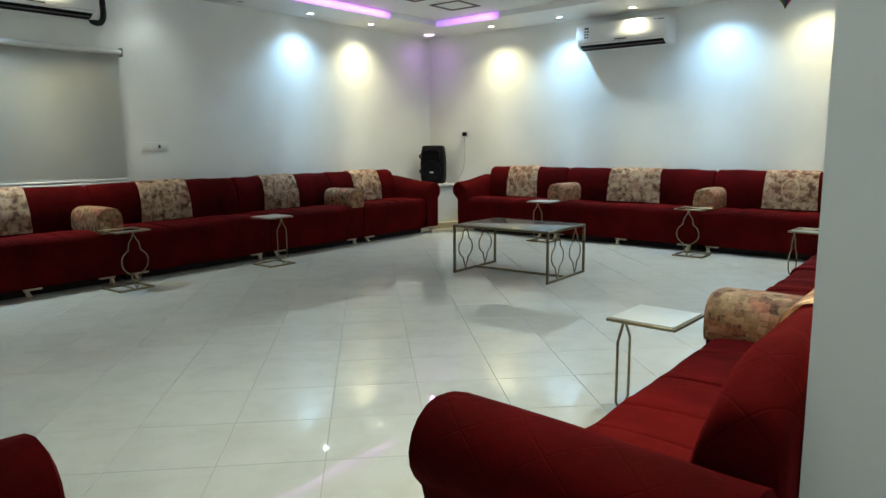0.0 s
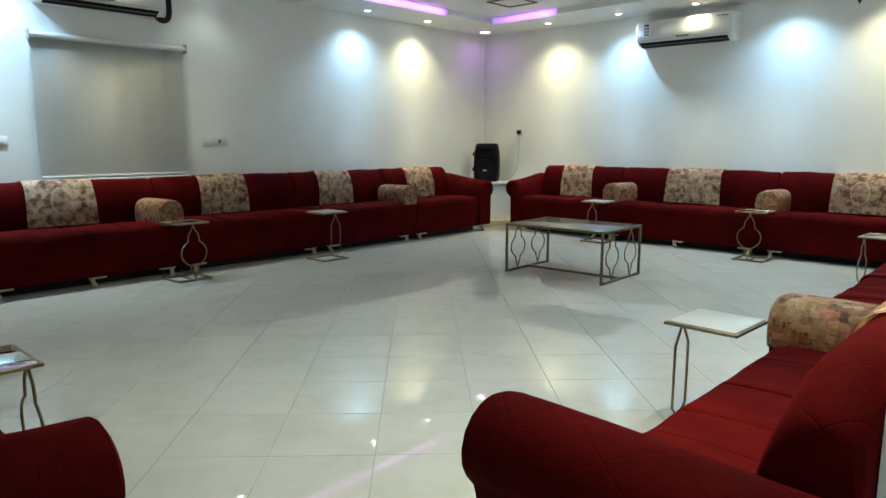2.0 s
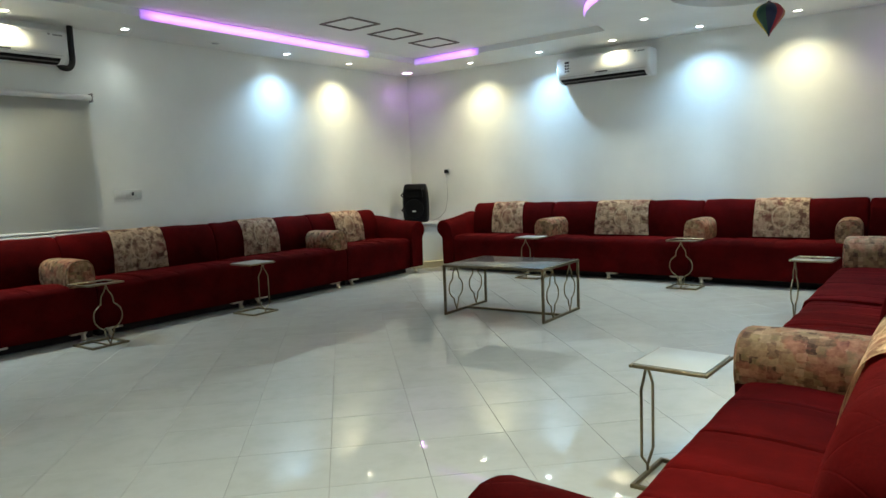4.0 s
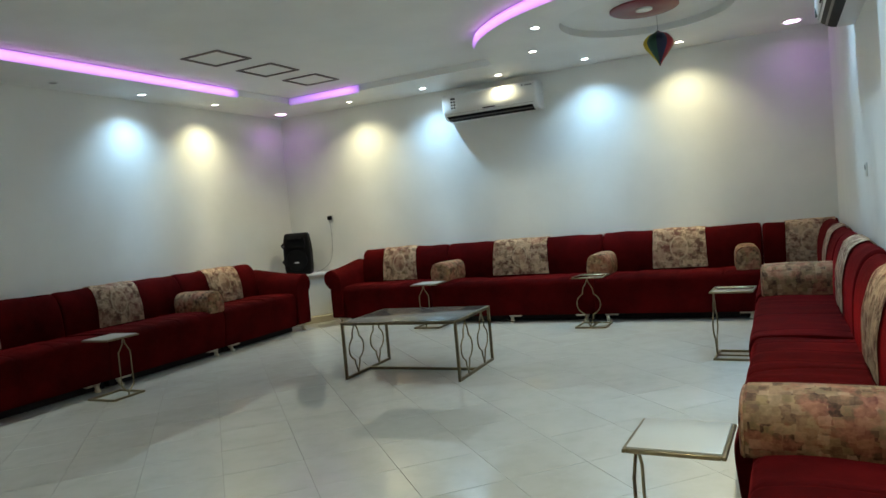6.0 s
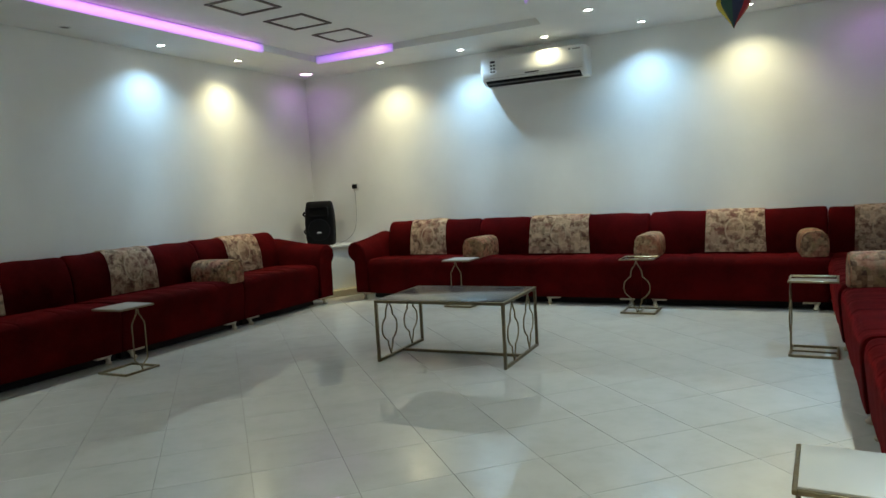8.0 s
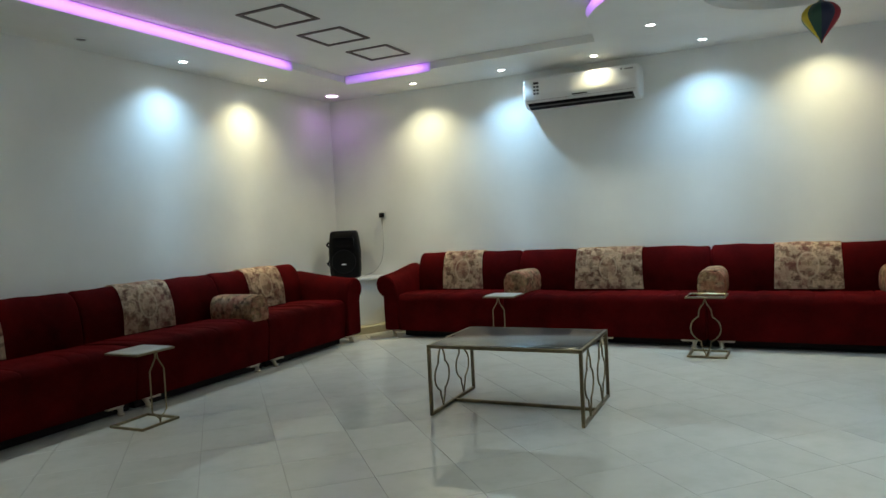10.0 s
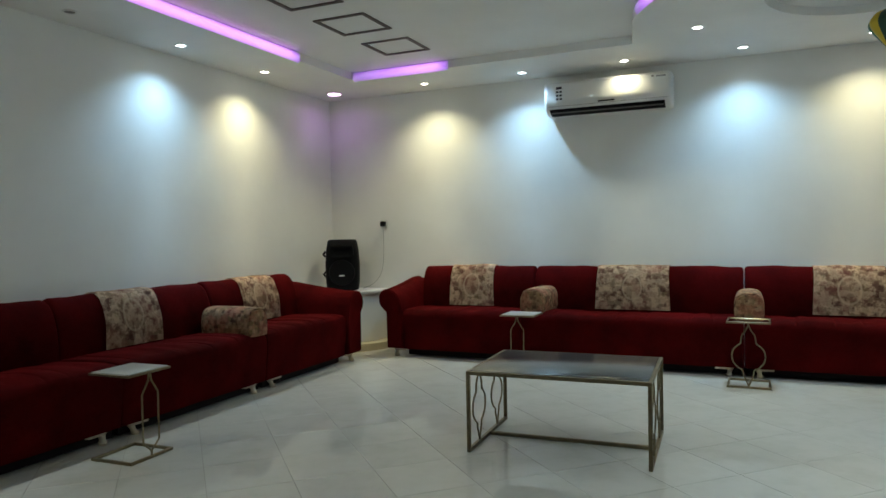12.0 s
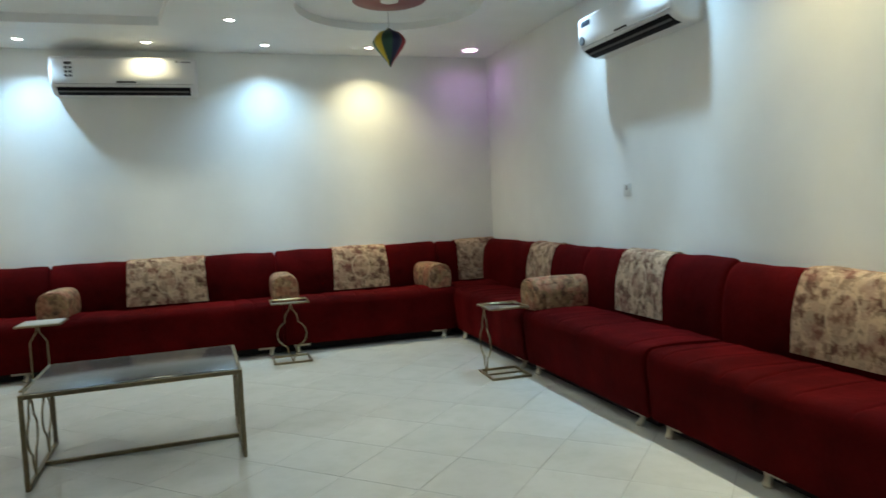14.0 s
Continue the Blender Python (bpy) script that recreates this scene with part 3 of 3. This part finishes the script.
                row.append(bm.verts.new((mid + (x - mid) * pinch - mid, p.y + 0.004 * noise.noise((x * 7, p.z * 7, 2)) - 0.54, 0.30 + (p.z - 0.30) * high + sag * max(0, (p.z - 0.5) / 0.34) - 0.66)))
            rows.append(row)
        for a, b in zip(rows, rows[1:]):
            for i in range(len(over) - 1):
                bm.faces.new((a[i], a[i + 1], b[i + 1], b[i]))
        bmesh.ops.solidify(bm, geom=bm.faces[:], thickness=0.007)
        panel = part("printed_panel", bm, PANEL, ob, "flower-printed cream cloth panel with an oval")
        panel.location = (mid, 0.54, 0.66)

    # rolled arm
    if arm:
        side = 1 if arm == "start" else -1
        edge = 0.0 if arm == "start" else length
        rings = []
        for y, grow, rise in ((-0.020, 0.80, 0.0), (-0.026, 0.93, 0.0), (-0.015, 1.0, 0.0), (0.10, 1.0, 0.006), (0.25, 1.0, 0.022), (0.40, 1.0, 0.045), (0.55, 1.0, 0.070), (0.60, 1.0, 0.078), (DEPTH - 0.01, 1.0, 0.080)):
            ring = [(0.045 + tuck, FOOT + 0.01), (0.04 + tuck, 0.28), (0.04 + tuck, 0.44)]
            ring += [(0.085 + 0.45 * tuck + 0.098 * math.cos(a), 0.555 + 0.098 * math.sin(a)) for a in (radians(d) for d in range(-125, -361, -20))][:9]
            ring += [(0.135, 0.645), (0.18, 0.628), (0.222, 0.59), (0.25, 0.52), (0.262, 0.42), (0.262, FOOT + 0.01)]
            rings.append([(edge + side * (0.13 + (x - 0.13) * grow), y, 0.35 + (z - 0.35) * grow + ((rise * arm_slope + arm_rise) if z > 0.5 else (rise * arm_slope + arm_rise) * max(0, (z - 0.3) / 0.2))) for x, z in ring])
        part("armrest", loft(rings), QUILTED, ob, "rolled armrest")
    for x, out in ((0.10 + tuck, 1), (length - 0.10, -1)):
        cabriole_leg(ob, x, min(0.07, shade_from - 0.01), out)
        cabriole_leg(ob, x, DEPTH - 0.09, out)
    if middle_leg:
        cabriole_leg(ob, length / 2, min(0.07, shade_from - 0.01), 1)
    return ob


PLAIN = "red velvet sofa section with a flower-printed back panel"
WITH_ARM = "red velvet sofa end section, rolled armrest and printed back panel"
YF, XL, XR, YB = 7.14, -5.57, -0.725, 0.33    # fronts of the four rows


def north(x0, x1, panels, **more):
    label = WITH_ARM if more.get("arm") else PLAIN
    return sofa(pose(x0, YF, 0), x1 - x0 - 0.006, label, [(a - x0, b - x0) for a, b in panels], seed=x0, **more)


def west(y0, y1, panels, **more):
    label = WITH_ARM if more.get("arm") else PLAIN
    return sofa(pose(XL, y0, 0, 0, 0, 90) @ Matrix.Diagonal((1, 1.12, 1, 1)), y1 - y0 - 0.006, label, [(a - y0, b - y0) for a, b in panels], seed=y0 + 20, high=0.955, shade_from=0.075, **more)


def east(y0, y1, panels, front=0.0, deep=1.0, tall=1.0, **more):
    label = WITH_ARM if more.get("arm") else PLAIN
    return sofa(pose(XR + front, y0, 0, 0, 0, -90) @ Matrix.Diagonal((1, deep, tall, 1)), y0 - y1 - 0.006, label, [(y0 - a, y0 - b) for a, b in panels], seed=y0 + 40, **more)


def south(x0, x1, panels, **more):
    label = WITH_ARM if more.get("arm") else PLAIN
    return sofa(pose(x0, YB, 0, 0, 0, 180), x0 - x1 - 0.006, label, [(x0 - a, x0 - b) for a, b in panels], seed=x0 + 60, high=0.97, arm_rise=-0.03, **more)


north(-5.49, -4.06, [(-4.94, -4.47)], arm="start", tuck=0.058)
north(-4.06, -2.235, [(-3.49, -2.83)], middle_leg=True)
north(-2.235, -0.70, [(-1.73, -1.20)])
north(-0.70, -0.045, [(-0.51, -0.07)])
east(7.13, 5.66, [(6.58, 6.12)], back=(-0.52, 1.464), seat=0.45)
east(5.66, 4.21, [(5.20, 4.69)], front=0.010, deep=0.985, seat=0.443)
east(4.21, 2.72, [(3.74, 3.20)], front=0.025, deep=0.96, tall=0.985, seat=0.437, middle_leg=True)
east(2.72, 0.82, [(2.12, 1.58)], front=0.075, deep=0.90, tall=0.94, seat=0.43, arm="end", arm_rise=0.05, arm_slope=-0.3, crease=2.2, droop=0.17, back_cloth=QUILTED)
west(5.55, 6.94, [(5.90, 6.40)], arm="end")
west(4.22, 5.55, [(4.54, 5.03)])
west(2.70, 4.22, [(3.13, 3.66)])
west(1.15, 2.70, [(1.62, 2.18)], middle_leg=True)
west(-0.42, 1.15, [(0.1, 0.65)])
south(-1.12, -2.75, [(-1.60, -2.13)], arm="start")
south(-2.75, -4.25, [(-3.2, -3.75)])
south(-4.25, -5.62, [(-4.6, -5.1)])


def bolster(m):
    """An arched arm cushion, flat below, lying across the seat."""
    ob = thing("arm_bolster", m, "flower-printed arched arm cushion lying on the sofa seat", "cushion", "printed arm cushions")
    line = [(math.copysign(abs(math.cos(a)) ** 0.62, math.cos(a)), 0.42 + 0.58 * math.sin(a) ** 0.8) for a in (math.pi * k / 14 for k in range(15))]
    line += [(-1.0, 0.2), (-0.93, 0.02), (0.93, 0.02), (1.0, 0.2)]

    def ring(y, g):
        return [(0.110 * g * x, y, 0.010 + 0.216 * g * z) for x, z in line]

    part("cover", loft([ring(y, g) for y, g in ((0.008, 0.95), (0.02, 1.0), (0.15, 1.02), (0.30, 1.01), (0.44, 1.0), (0.468, 0.95))]), PRINT, ob)
    for y, out in ((0.008, -1), (0.468, 1)):
        part("end_panel", loft([ring(y, 0.93), ring(y + out * 0.008, 0.90), ring(y + out * 0.013, 0.70), ring(y + out * 0.015, 0.3)]), PRINT, ob, "printed end panel")
        part("piping", tube(ring(y, 0.955), 0.004, sides=5, closed=True), PRINT, ob)
    return ob


Z = 0.440
one = bolster(pose(-3.97, YF + 0.06, Z, 0, 0, -3))
for m in (pose(-2.20, YF + 0.05, Z, 0, 0, 0), pose(-0.82, YF + 0.06, Z, 0, 0, 4),
          pose(XR + 0.05, 5.66, 0.43, 0, 0, -88), pose(XR + 0.05, 2.725, 0.372, 0, 0, -91) @ Matrix.Diagonal((1.25, 1.05, 0.88, 1)),
          pose(XL - 0.02, 5.47, 0.42, 0, 0, 88), pose(XL - 0.02, 2.60, 0.425, 0, 0, 92)):
    copy_thing(one, m)


# ---- tables ----
def lantern(width, height, kind):
    """Half the outline of a bent-bar upright, from foot to top, as (off the middle, height)."""
    if kind == "quatrefoil":
        line = curve_through([(0.0, 0, 0.0), (0.16, 0, 0.10), (0.30, 0, 0.19), (0.32, 0, 0.25), (0.42, 0, 0.27)], 3)
        line += curve_through([(0.62, 0, 0.30), (0.90, 0, 0.38), (1.0, 0, 0.485), (0.90, 0, 0.59), (0.62, 0, 0.665)], 4)
        line += curve_through([(0.46, 0, 0.69), (0.43, 0, 0.76), (0.36, 0, 0.83), (0.14, 0, 0.91), (0.0, 0, 1.0)], 3)
    else:
        line = [Vector(p) for p in ((0.0, 0, 0.0), (0.06, 0, 0.06), (1.0, 0, 0.17), (1.0, 0, 0.76), (0.85, 0, 0.79), (0.2, 0, 0.92), (0.1, 0, 1.0))]
    return [(p.x * width / 2, p.z * height) for p in line]


def square_frame(w, d, z, r, bm=None):
    bm = bm or bmesh.new()
    box((-w / 2, -d / 2, z - r), (w / 2, -d / 2 + 2 * r, z + r), 0.002, bm, 1)
    box((-w / 2, d / 2 - 2 * r, z - r), (w / 2, d / 2, z + r), 0.002, bm, 1)
    box((-w / 2, -d / 2 + 2 * r, z - r), (-w / 2 + 2 * r, d / 2 - 2 * r, z + r), 0.002, bm, 1)
    box((w / 2 - 2 * r, -d / 2 + 2 * r, z - r), (w / 2, d / 2 - 2 * r, z + r), 0.002, bm, 1)
    return bm


def side_table(m, kind, white):
    """A C-shaped side table; its upright stands on the -y side."""
    label = "gold C-shaped side table with a white top" if white else "gold C-shaped side table with a mirror top"
    ob = thing("side_table", m, label, "side table", "side tables at the sofas")
    w, d, h = 0.30, 0.285, 0.475 if white else 0.490
    part("base_frame", square_frame(w, d, 0.008, 0.008), GOLD, ob)
    part("top_frame", square_frame(w, d, h - 0.008, 0.006), GOLD, ob)
    part("tabletop", box((-w / 2 + 0.0115, -d / 2 + 0.0115, h - 0.013), (w / 2 - 0.0115, d / 2 - 0.0115, h + (0.003 if white else -0.003)), 0.002), MARBLE if white else SILVER, ob, "white glass top" if white else "mirror top")
    half = lantern(0.225 if kind == "quatrefoil" else 0.112, h - 0.034, kind)
    for side in (1, -1):
        part("upright", tube([(side * x, -d / 2 + 0.008, 0.016 + z) for x, z in half], 0.0055, sides=6), GOLD, ob, "bent gold bar")
    if kind == "quatrefoil":
        part("base_bar", box((-0.005, -d / 2 + 0.016, 0.002), (0.005, d / 2 - 0.016, 0.012)), GOLD, ob)
    return ob


mirror_table = side_table(pose(-2.205, 6.92, 0, 0, 0, -1), "quatrefoil", False)
copy_thing(mirror_table, pose(-0.865, 5.665, 0, 0, 0, -93))
copy_thing(mirror_table, pose(-5.355, 2.59, 0, 0, 0, 92))
copy_thing(mirror_table, pose(-2.27, 0.38, 0, 0, 0, 180))
white_table = side_table(pose(-3.99, 6.97, 0, 0, 0, 0), "hexagon", True)
copy_thing(white_table, pose(-0.835, 2.502, 0, 0, 0, -92))
copy_thing(white_table, pose(-5.30, 4.03, 0, 0, 0, 92))


def coffee_table():
    ob = thing("coffee_table", pose(-3.13, 5.085, 0, 0, 0, 2.0), "low dull-gold metal coffee table with a smoked mirror top", "coffee table")
    w, d, h, r = 0.965, 0.70, 0.44, 0.010
    part("top_frame", square_frame(w, d, h - r, r), BRONZE, ob)
    part("tabletop", box((-w / 2 + 0.019, -d / 2 + 0.019, h - 0.012), (w / 2 - 0.019, d / 2 - 0.019, h + 0.002), 0.002), MIRROR, ob, "smoked mirror top")
    for sx in (-1, 1):
        for sy in (-1, 1):
            part("leg", box((sx * (w / 2 - r) - r, sy * (d / 2 - r) - r, 0.0), (sx * (w / 2 - r) + r, sy * (d / 2 - r) + r, h - 2 * r), 0.002, None, 1), BRONZE, ob)
        part("foot_rail", box((sx * (w / 2 - r) - r, -d / 2 + 2 * r, 0.0), (sx * (w / 2 - r) + r, d / 2 - 2 * r, 2 * r), 0.002, None, 1), BRONZE, ob)
        for y in (-0.165, 0.165):
            bm = bmesh.new()
            for side in (1, -1):
                tube([(sx * (w / 2 - r), y + side * x, 0.02 + z) for x, z in lantern(0.215, h - 0.04, "quatrefoil")], 0.0055, bm, 6)
            part("lantern_bar", bm, BRONZE, ob, "lantern-shaped bent bars")
    part("stretcher", box((-w / 2 + 2 * r, -0.010, 0.001), (w / 2 - 2 * r, 0.010, 0.021), 0.002, None, 1), BRONZE, ob)
    return ob


coffee_table()


# ---- air conditioners ----
def air_conditioner(m, length, label, stickers=True):
    """A split unit: x along it, its back on y = 0, its front towards -y, its underside at z = 0."""
    ob = thing("air_conditioner", m, label, "air conditioner", "air conditioners")
    line = [(0.0, 0.0), (-0.085, 0.0), (-0.125, 0.010), (-0.168, 0.040), (-0.190, 0.080), (-0.199, 0.130), (-0.200, 0.20), (-0.195, 0.250), (-0.175, 0.270), (-0.02, 0.276), (0.0, 0.272)]
    rings = []
    for x, g in ((0.0, 0.90), (0.006, 0.955), (0.016, 0.985), (0.032, 1.0), (length - 0.032, 1.0), (length - 0.016, 0.985), (length - 0.006, 0.955), (length, 0.90)):
        rings.append([(x, y * g if y else 0.0, 0.145 + (z - 0.145) * g) for y, z in line])
    part("body", loft(rings), PLASTIC, ob)
    # the outlet slot runs along the slanted lower front, with a thin louvre before it
    slot = ((-0.094, -0.001), (-0.126, 0.0075), (-0.170, 0.038), (-0.1745, 0.0455), (-0.150, 0.045), (-0.100, 0.020))
    part("outlet", loft([[(x, y, z) for y, z in slot] for x in (0.045, length - 0.06)]), BLACK, ob, "dark air outlet")
    bm = loft([[(x, y, z) for y, z in ((-0.142, 0.0125), (-0.152, 0.0195), (-0.154, 0.0230), (-0.143, 0.016))] for x in (0.055, length - 0.07)])
    part("louvre", bm, LOUVRE, ob)
    part("panel_seam", box((0.034, -0.1875, 0.066), (length - 0.034, -0.175, 0.0685)), GREYPLASTIC, ob)
    part("display", box((length * 0.44, -0.197, 0.076), (length * 0.57, -0.180, 0.086), 0.002), BLACK, ob, "dark display strip")
    if stickers:
        sticker = part("energy_sticker", box((0.105, -0.2022, 0.10), (0.185, -0.199, 0.235)), PLASTIC, ob)
        for k in range(3):
            part("ink_bar", box((0.118, -0.2034, 0.115 + k * 0.03), (0.140, -0.2021, 0.131 + k * 0.03)), INK, sticker)
            part("ink_bar", box((0.150, -0.2034, 0.115 + k * 0.03), (0.172, -0.2021, 0.131 + k * 0.03)), INK, sticker)
        part("ink_bar", box((0.118, -0.2034, 0.205), (0.172, -0.2021, 0.225)), INK, sticker)
    else:
        part("label", box((0.06, -0.2020, 0.195), (0.175, -0.190, 0.232), 0.002), NAVY, ob, "dark blue paper label")
        bm = bmesh.new()
        bmesh.ops.create_cone(bm, cap_ends=True, segments=24, radius1=0.030, radius2=0.030, depth=0.012)
        bmesh.ops.rotate(bm, verts=bm.verts, matrix=Matrix.Rotation(radians(90), 3, "X"))
        bmesh.ops.translate(bm, verts=bm.verts, vec=(0.062, -0.196, 0.108))
        part("badge", bm, LOUVRE, ob, "round dark badge")
    part("maker_mark", box((length - 0.125, -0.1995, 0.228), (length - 0.045, -0.194, 0.240)), GREYPLASTIC, ob)
    part("maker_mark", box((length - 0.165, -0.1995, 0.230), (length - 0.145, -0.194, 0.244)), GREYPLASTIC, ob)
    return ob


air_conditioner(pose(-3.93, YN, 2.253) @ Matrix.Diagonal((1, 1.28, 1.1, 1)), 1.13, "white split air conditioner mounted high on the wall")
air_conditioner(pose(XE, 5.58, 2.166, 0, 0, -90) @ Matrix.Diagonal((1, 1.08, 1, 1)), 1.04, "white split air conditioner with a dark round badge", False)
west_ac = air_conditioner(pose(XW, 1.90, 2.295, 0, 0, 90), 1.07, "white split air conditioner above the window, with a black pipe")
part("pipe", tube(curve_through([(1.03, -0.075, 0.02), (1.06, -0.075, -0.012), (1.12, -0.075, -0.010), (1.155, -0.07, 0.05), (1.16, -0.06, 0.18), (1.16, -0.06, 0.36)], 5), 0.026, sides=12), FOAM, west_ac, "black foam-wrapped pipe")


# ---- speaker corner ----
def corner_cabinet():
    ob = thing("corner_cabinet", pose(-6.05, 7.45, 0), "white corner cabinet with a beige plinth, holding a loudspeaker", "cabinet")
    def slab(points, lo, hi, bevel):
        bm = loft([[(x + 6.05, y - 7.45, z) for x, y in points] for z in (lo, hi)])
        bmesh.ops.bevel(bm, geom=bm.edges[:], offset=bevel, segments=2, affect="EDGES")
        return bm
    part("plinth", slab([(-6.42, 7.08), (-5.85, 7.08), (-5.60, 7.50), (-5.60, 7.80), (-6.42, 7.80)], 0.0, 0.075, 0.006), BEIGE, ob, "beige stone plinth")
    part("body", slab([(-6.43, 7.12), (-6.02, 7.12), (-5.74, 7.52), (-5.74, 7.81), (-6.43, 7.81)], 0.075, 0.570, 0.005), WALL, ob)
    part("worktop", slab([(-6.43, 7.10), (-6.02, 7.10), (-5.70, 7.52), (-5.70, 7.81), (-6.43, 7.81)], 0.570, 0.598, 0.006), PLASTIC, ob, "white top board")
    return ob


corner_cabinet()


def loudspeaker():
    ob = thing("loudspeaker", pose(-6.10, 7.48, 0.598, 0, 0, 28) @ Matrix.Diagonal((0.95, 0.95, 0.95, 1)), "black portable loudspeaker standing on the corner cabinet", "loudspeaker")
    rings = []
    for z, w, d in ((0.0, 0.150, 0.125), (0.012, 0.172, 0.145), (0.10, 0.182, 0.152), (0.30, 0.186, 0.150), (0.44, 0.176, 0.140), (0.535, 0.160, 0.122), (0.555, 0.145, 0.105), (0.560, 0.120, 0.085)):
        rings.append([(w * math.copysign(abs(math.cos(a)) ** 0.45, math.cos(a)), d * math.copysign(abs(math.sin(a)) ** 0.45, math.sin(a)), z) for a in (math.tau * (k + 0.5) / 32 for k in range(32))])
    part("cabinet", loft(rings), BLACK, ob)
    bm = bmesh.new()
    bmesh.ops.create_cone(bm, cap_ends=True, segments=36, radius1=0.142, radius2=0.135, depth=0.02)
    bmesh.ops.rotate(bm, verts=bm.verts, matrix=Matrix.Rotation(radians(90), 3, "X"))
    bmesh.ops.translate(bm, verts=bm.verts, vec=(0, -0.150, 0.20))
    part("woofer_grille", bm, MESH, ob, "round black woofer grille")
    part("horn", loft([[(x * w, -0.158 + y, 0.425 + z * h) for x, z in ((-1, -0.7), (-0.85, -1), (0.85, -1), (1, -0.7), (1, 0.7), (0.85, 1), (-0.85, 1), (-1, 0.7))] for y, w, h in ((0.03, 0.125, 0.062), (0.0, 0.125, 0.062), (0.0, 0.110, 0.048), (0.035, 0.05, 0.018))]), BLACK, ob, "black horn")
    part("badge", box((-0.028, -0.165, 0.160), (0.028, -0.159, 0.176), 0.002), PLASTIC, ob, "small pale badge")
    for z in (0.18, 0.40):
        part("side_grip", tube([(-0.18, -0.05, z - 0.03), (-0.205, -0.05, z), (-0.18, -0.05, z + 0.03)], 0.012), BLACK, ob)
    return ob


loudspeaker()


# ---- sockets and switches ----
def wall_plate(m, width, rockers, label, name="switch_plate"):
    ob = thing(name, m, label, "switch" if rockers else "socket")
    part("plate", box((-width / 2, -0.007, -0.043), (width / 2, 0.0, 0.043), 0.003), SWITCH, ob)
    for k in range(rockers):
        x = -width / 2 + width * (k + 0.5) / rockers
        part("rocker", box((x - 0.024, -0.010, -0.024), (x + 0.024, -0.006, 0.024), 0.002), SWITCH, ob)
    return ob


plate = wall_plate(pose(XW, 3.50, 1.15, 0, 0, 90), 0.28, 3, "white triple switch plate with a small dark hole")
part("hole", box((0.035, -0.015, -0.012), (0.055, -0.0125, 0.022)), INK, plate)
wall_plate(pose(XW, 1.45, 1.15, 0, 0, 90), 0.36, 4, "white quadruple switch plate on the wall")
plate = wall_plate(pose(XE, 5.345, 1.243, 0, 0, -90), 0.088, 0, "white single wall socket with a dark switch", "wall_socket")
part("rocker", box((-0.012, -0.013, 0.0), (0.012, -0.008, 0.03), 0.002), GREYPLASTIC, plate)

plate = wall_plate(pose(-5.78, YN, 1.285), 0.088, 0, "white wall socket with a black plug and grey cable", "wall_socket")
part("plug", box((-0.026, -0.055, -0.026), (0.026, -0.009, 0.028), 0.008), BLACK, plate, "black plug")
part("cable", tube(curve_through([(0.0, -0.04, -0.02), (0.004, -0.03, -0.15), (-0.002, -0.03, -0.38), (-0.03, -0.05, -0.54), (-0.09, -0.12, -0.64), (-0.16, -0.20, -0.676)], 6), 0.003, sides=6), GREYPLASTIC, plate, "thin grey cable")


# ---- floor: polished tiles laid diagonally ----
PITCH, U0, V0 = 0.40, -0.145, 2.229
floor = structure("floor", box((XW - 0.2, YS - 0.2, -0.12), (XE + 1.9, YN + 0.2, -0.0025)), GROUT, "glossy cream porcelain floor tiles laid diagonally")


def tile_mesh(bm, matrix):
    half, edge = PITCH / 2 - 0.0011, 0.0006
    low = [bm.verts.new(matrix @ Vector((sx * half, sy * half, -0.006))) for sx, sy in ((-1, -1), (1, -1), (1, 1), (-1, 1))]
    mid = [bm.verts.new(matrix @ Vector((sx * half, sy * half, -edge))) for sx, sy in ((-1, -1), (1, -1), (1, 1), (-1, 1))]
    top = [bm.verts.new(matrix @ Vector((sx * (half - edge), sy * (half - edge), 0.0))) for sx, sy in ((-1, -1), (1, -1), (1, 1), (-1, 1))]
    for a, b in ((low, mid), (mid, top)):
        for i in range(4):
            bm.faces.new((a[i], a[(i + 1) % 4], b[(i + 1) % 4], b[i]))
    bm.faces.new(top)


single = bmesh.new()
tile_mesh(single, Matrix())
tile_data = bpy.data.meshes.new("tile")
single.to_mesh(tile_data)
single.free()
tile_data.materials.append(TILE)
rest = bmesh.new()
ROOT = math.sqrt(0.5)
for i in range(-22, 26):
    for j in range(-10, 44):
        u, v = U0 + (i + 0.5) * PITCH, V0 + (j - 8 + 0.5) * PITCH
        x, y = (u - v) * ROOT, (u + v) * ROOT
        if not (XW - 0.15 < x < XE + 1.8 and YS - 0.15 < y < YN + 0.15):
            continue
        place = pose(x, y, 0, 0.05 * random.uniform(-1, 1), 0.05 * random.uniform(-1, 1), 45)
        if -5.85 < x < -0.45 and 0.0 < y < 7.6:
            ob = new("tile", tile_data)
            ob.matrix_basis, ob.parent = place, floor
        else:
            tile_mesh(rest, place)
tagged(part("tile_border", rest, TILE, floor, "", False), "cream tiles along the walls", "", "", "stuff")
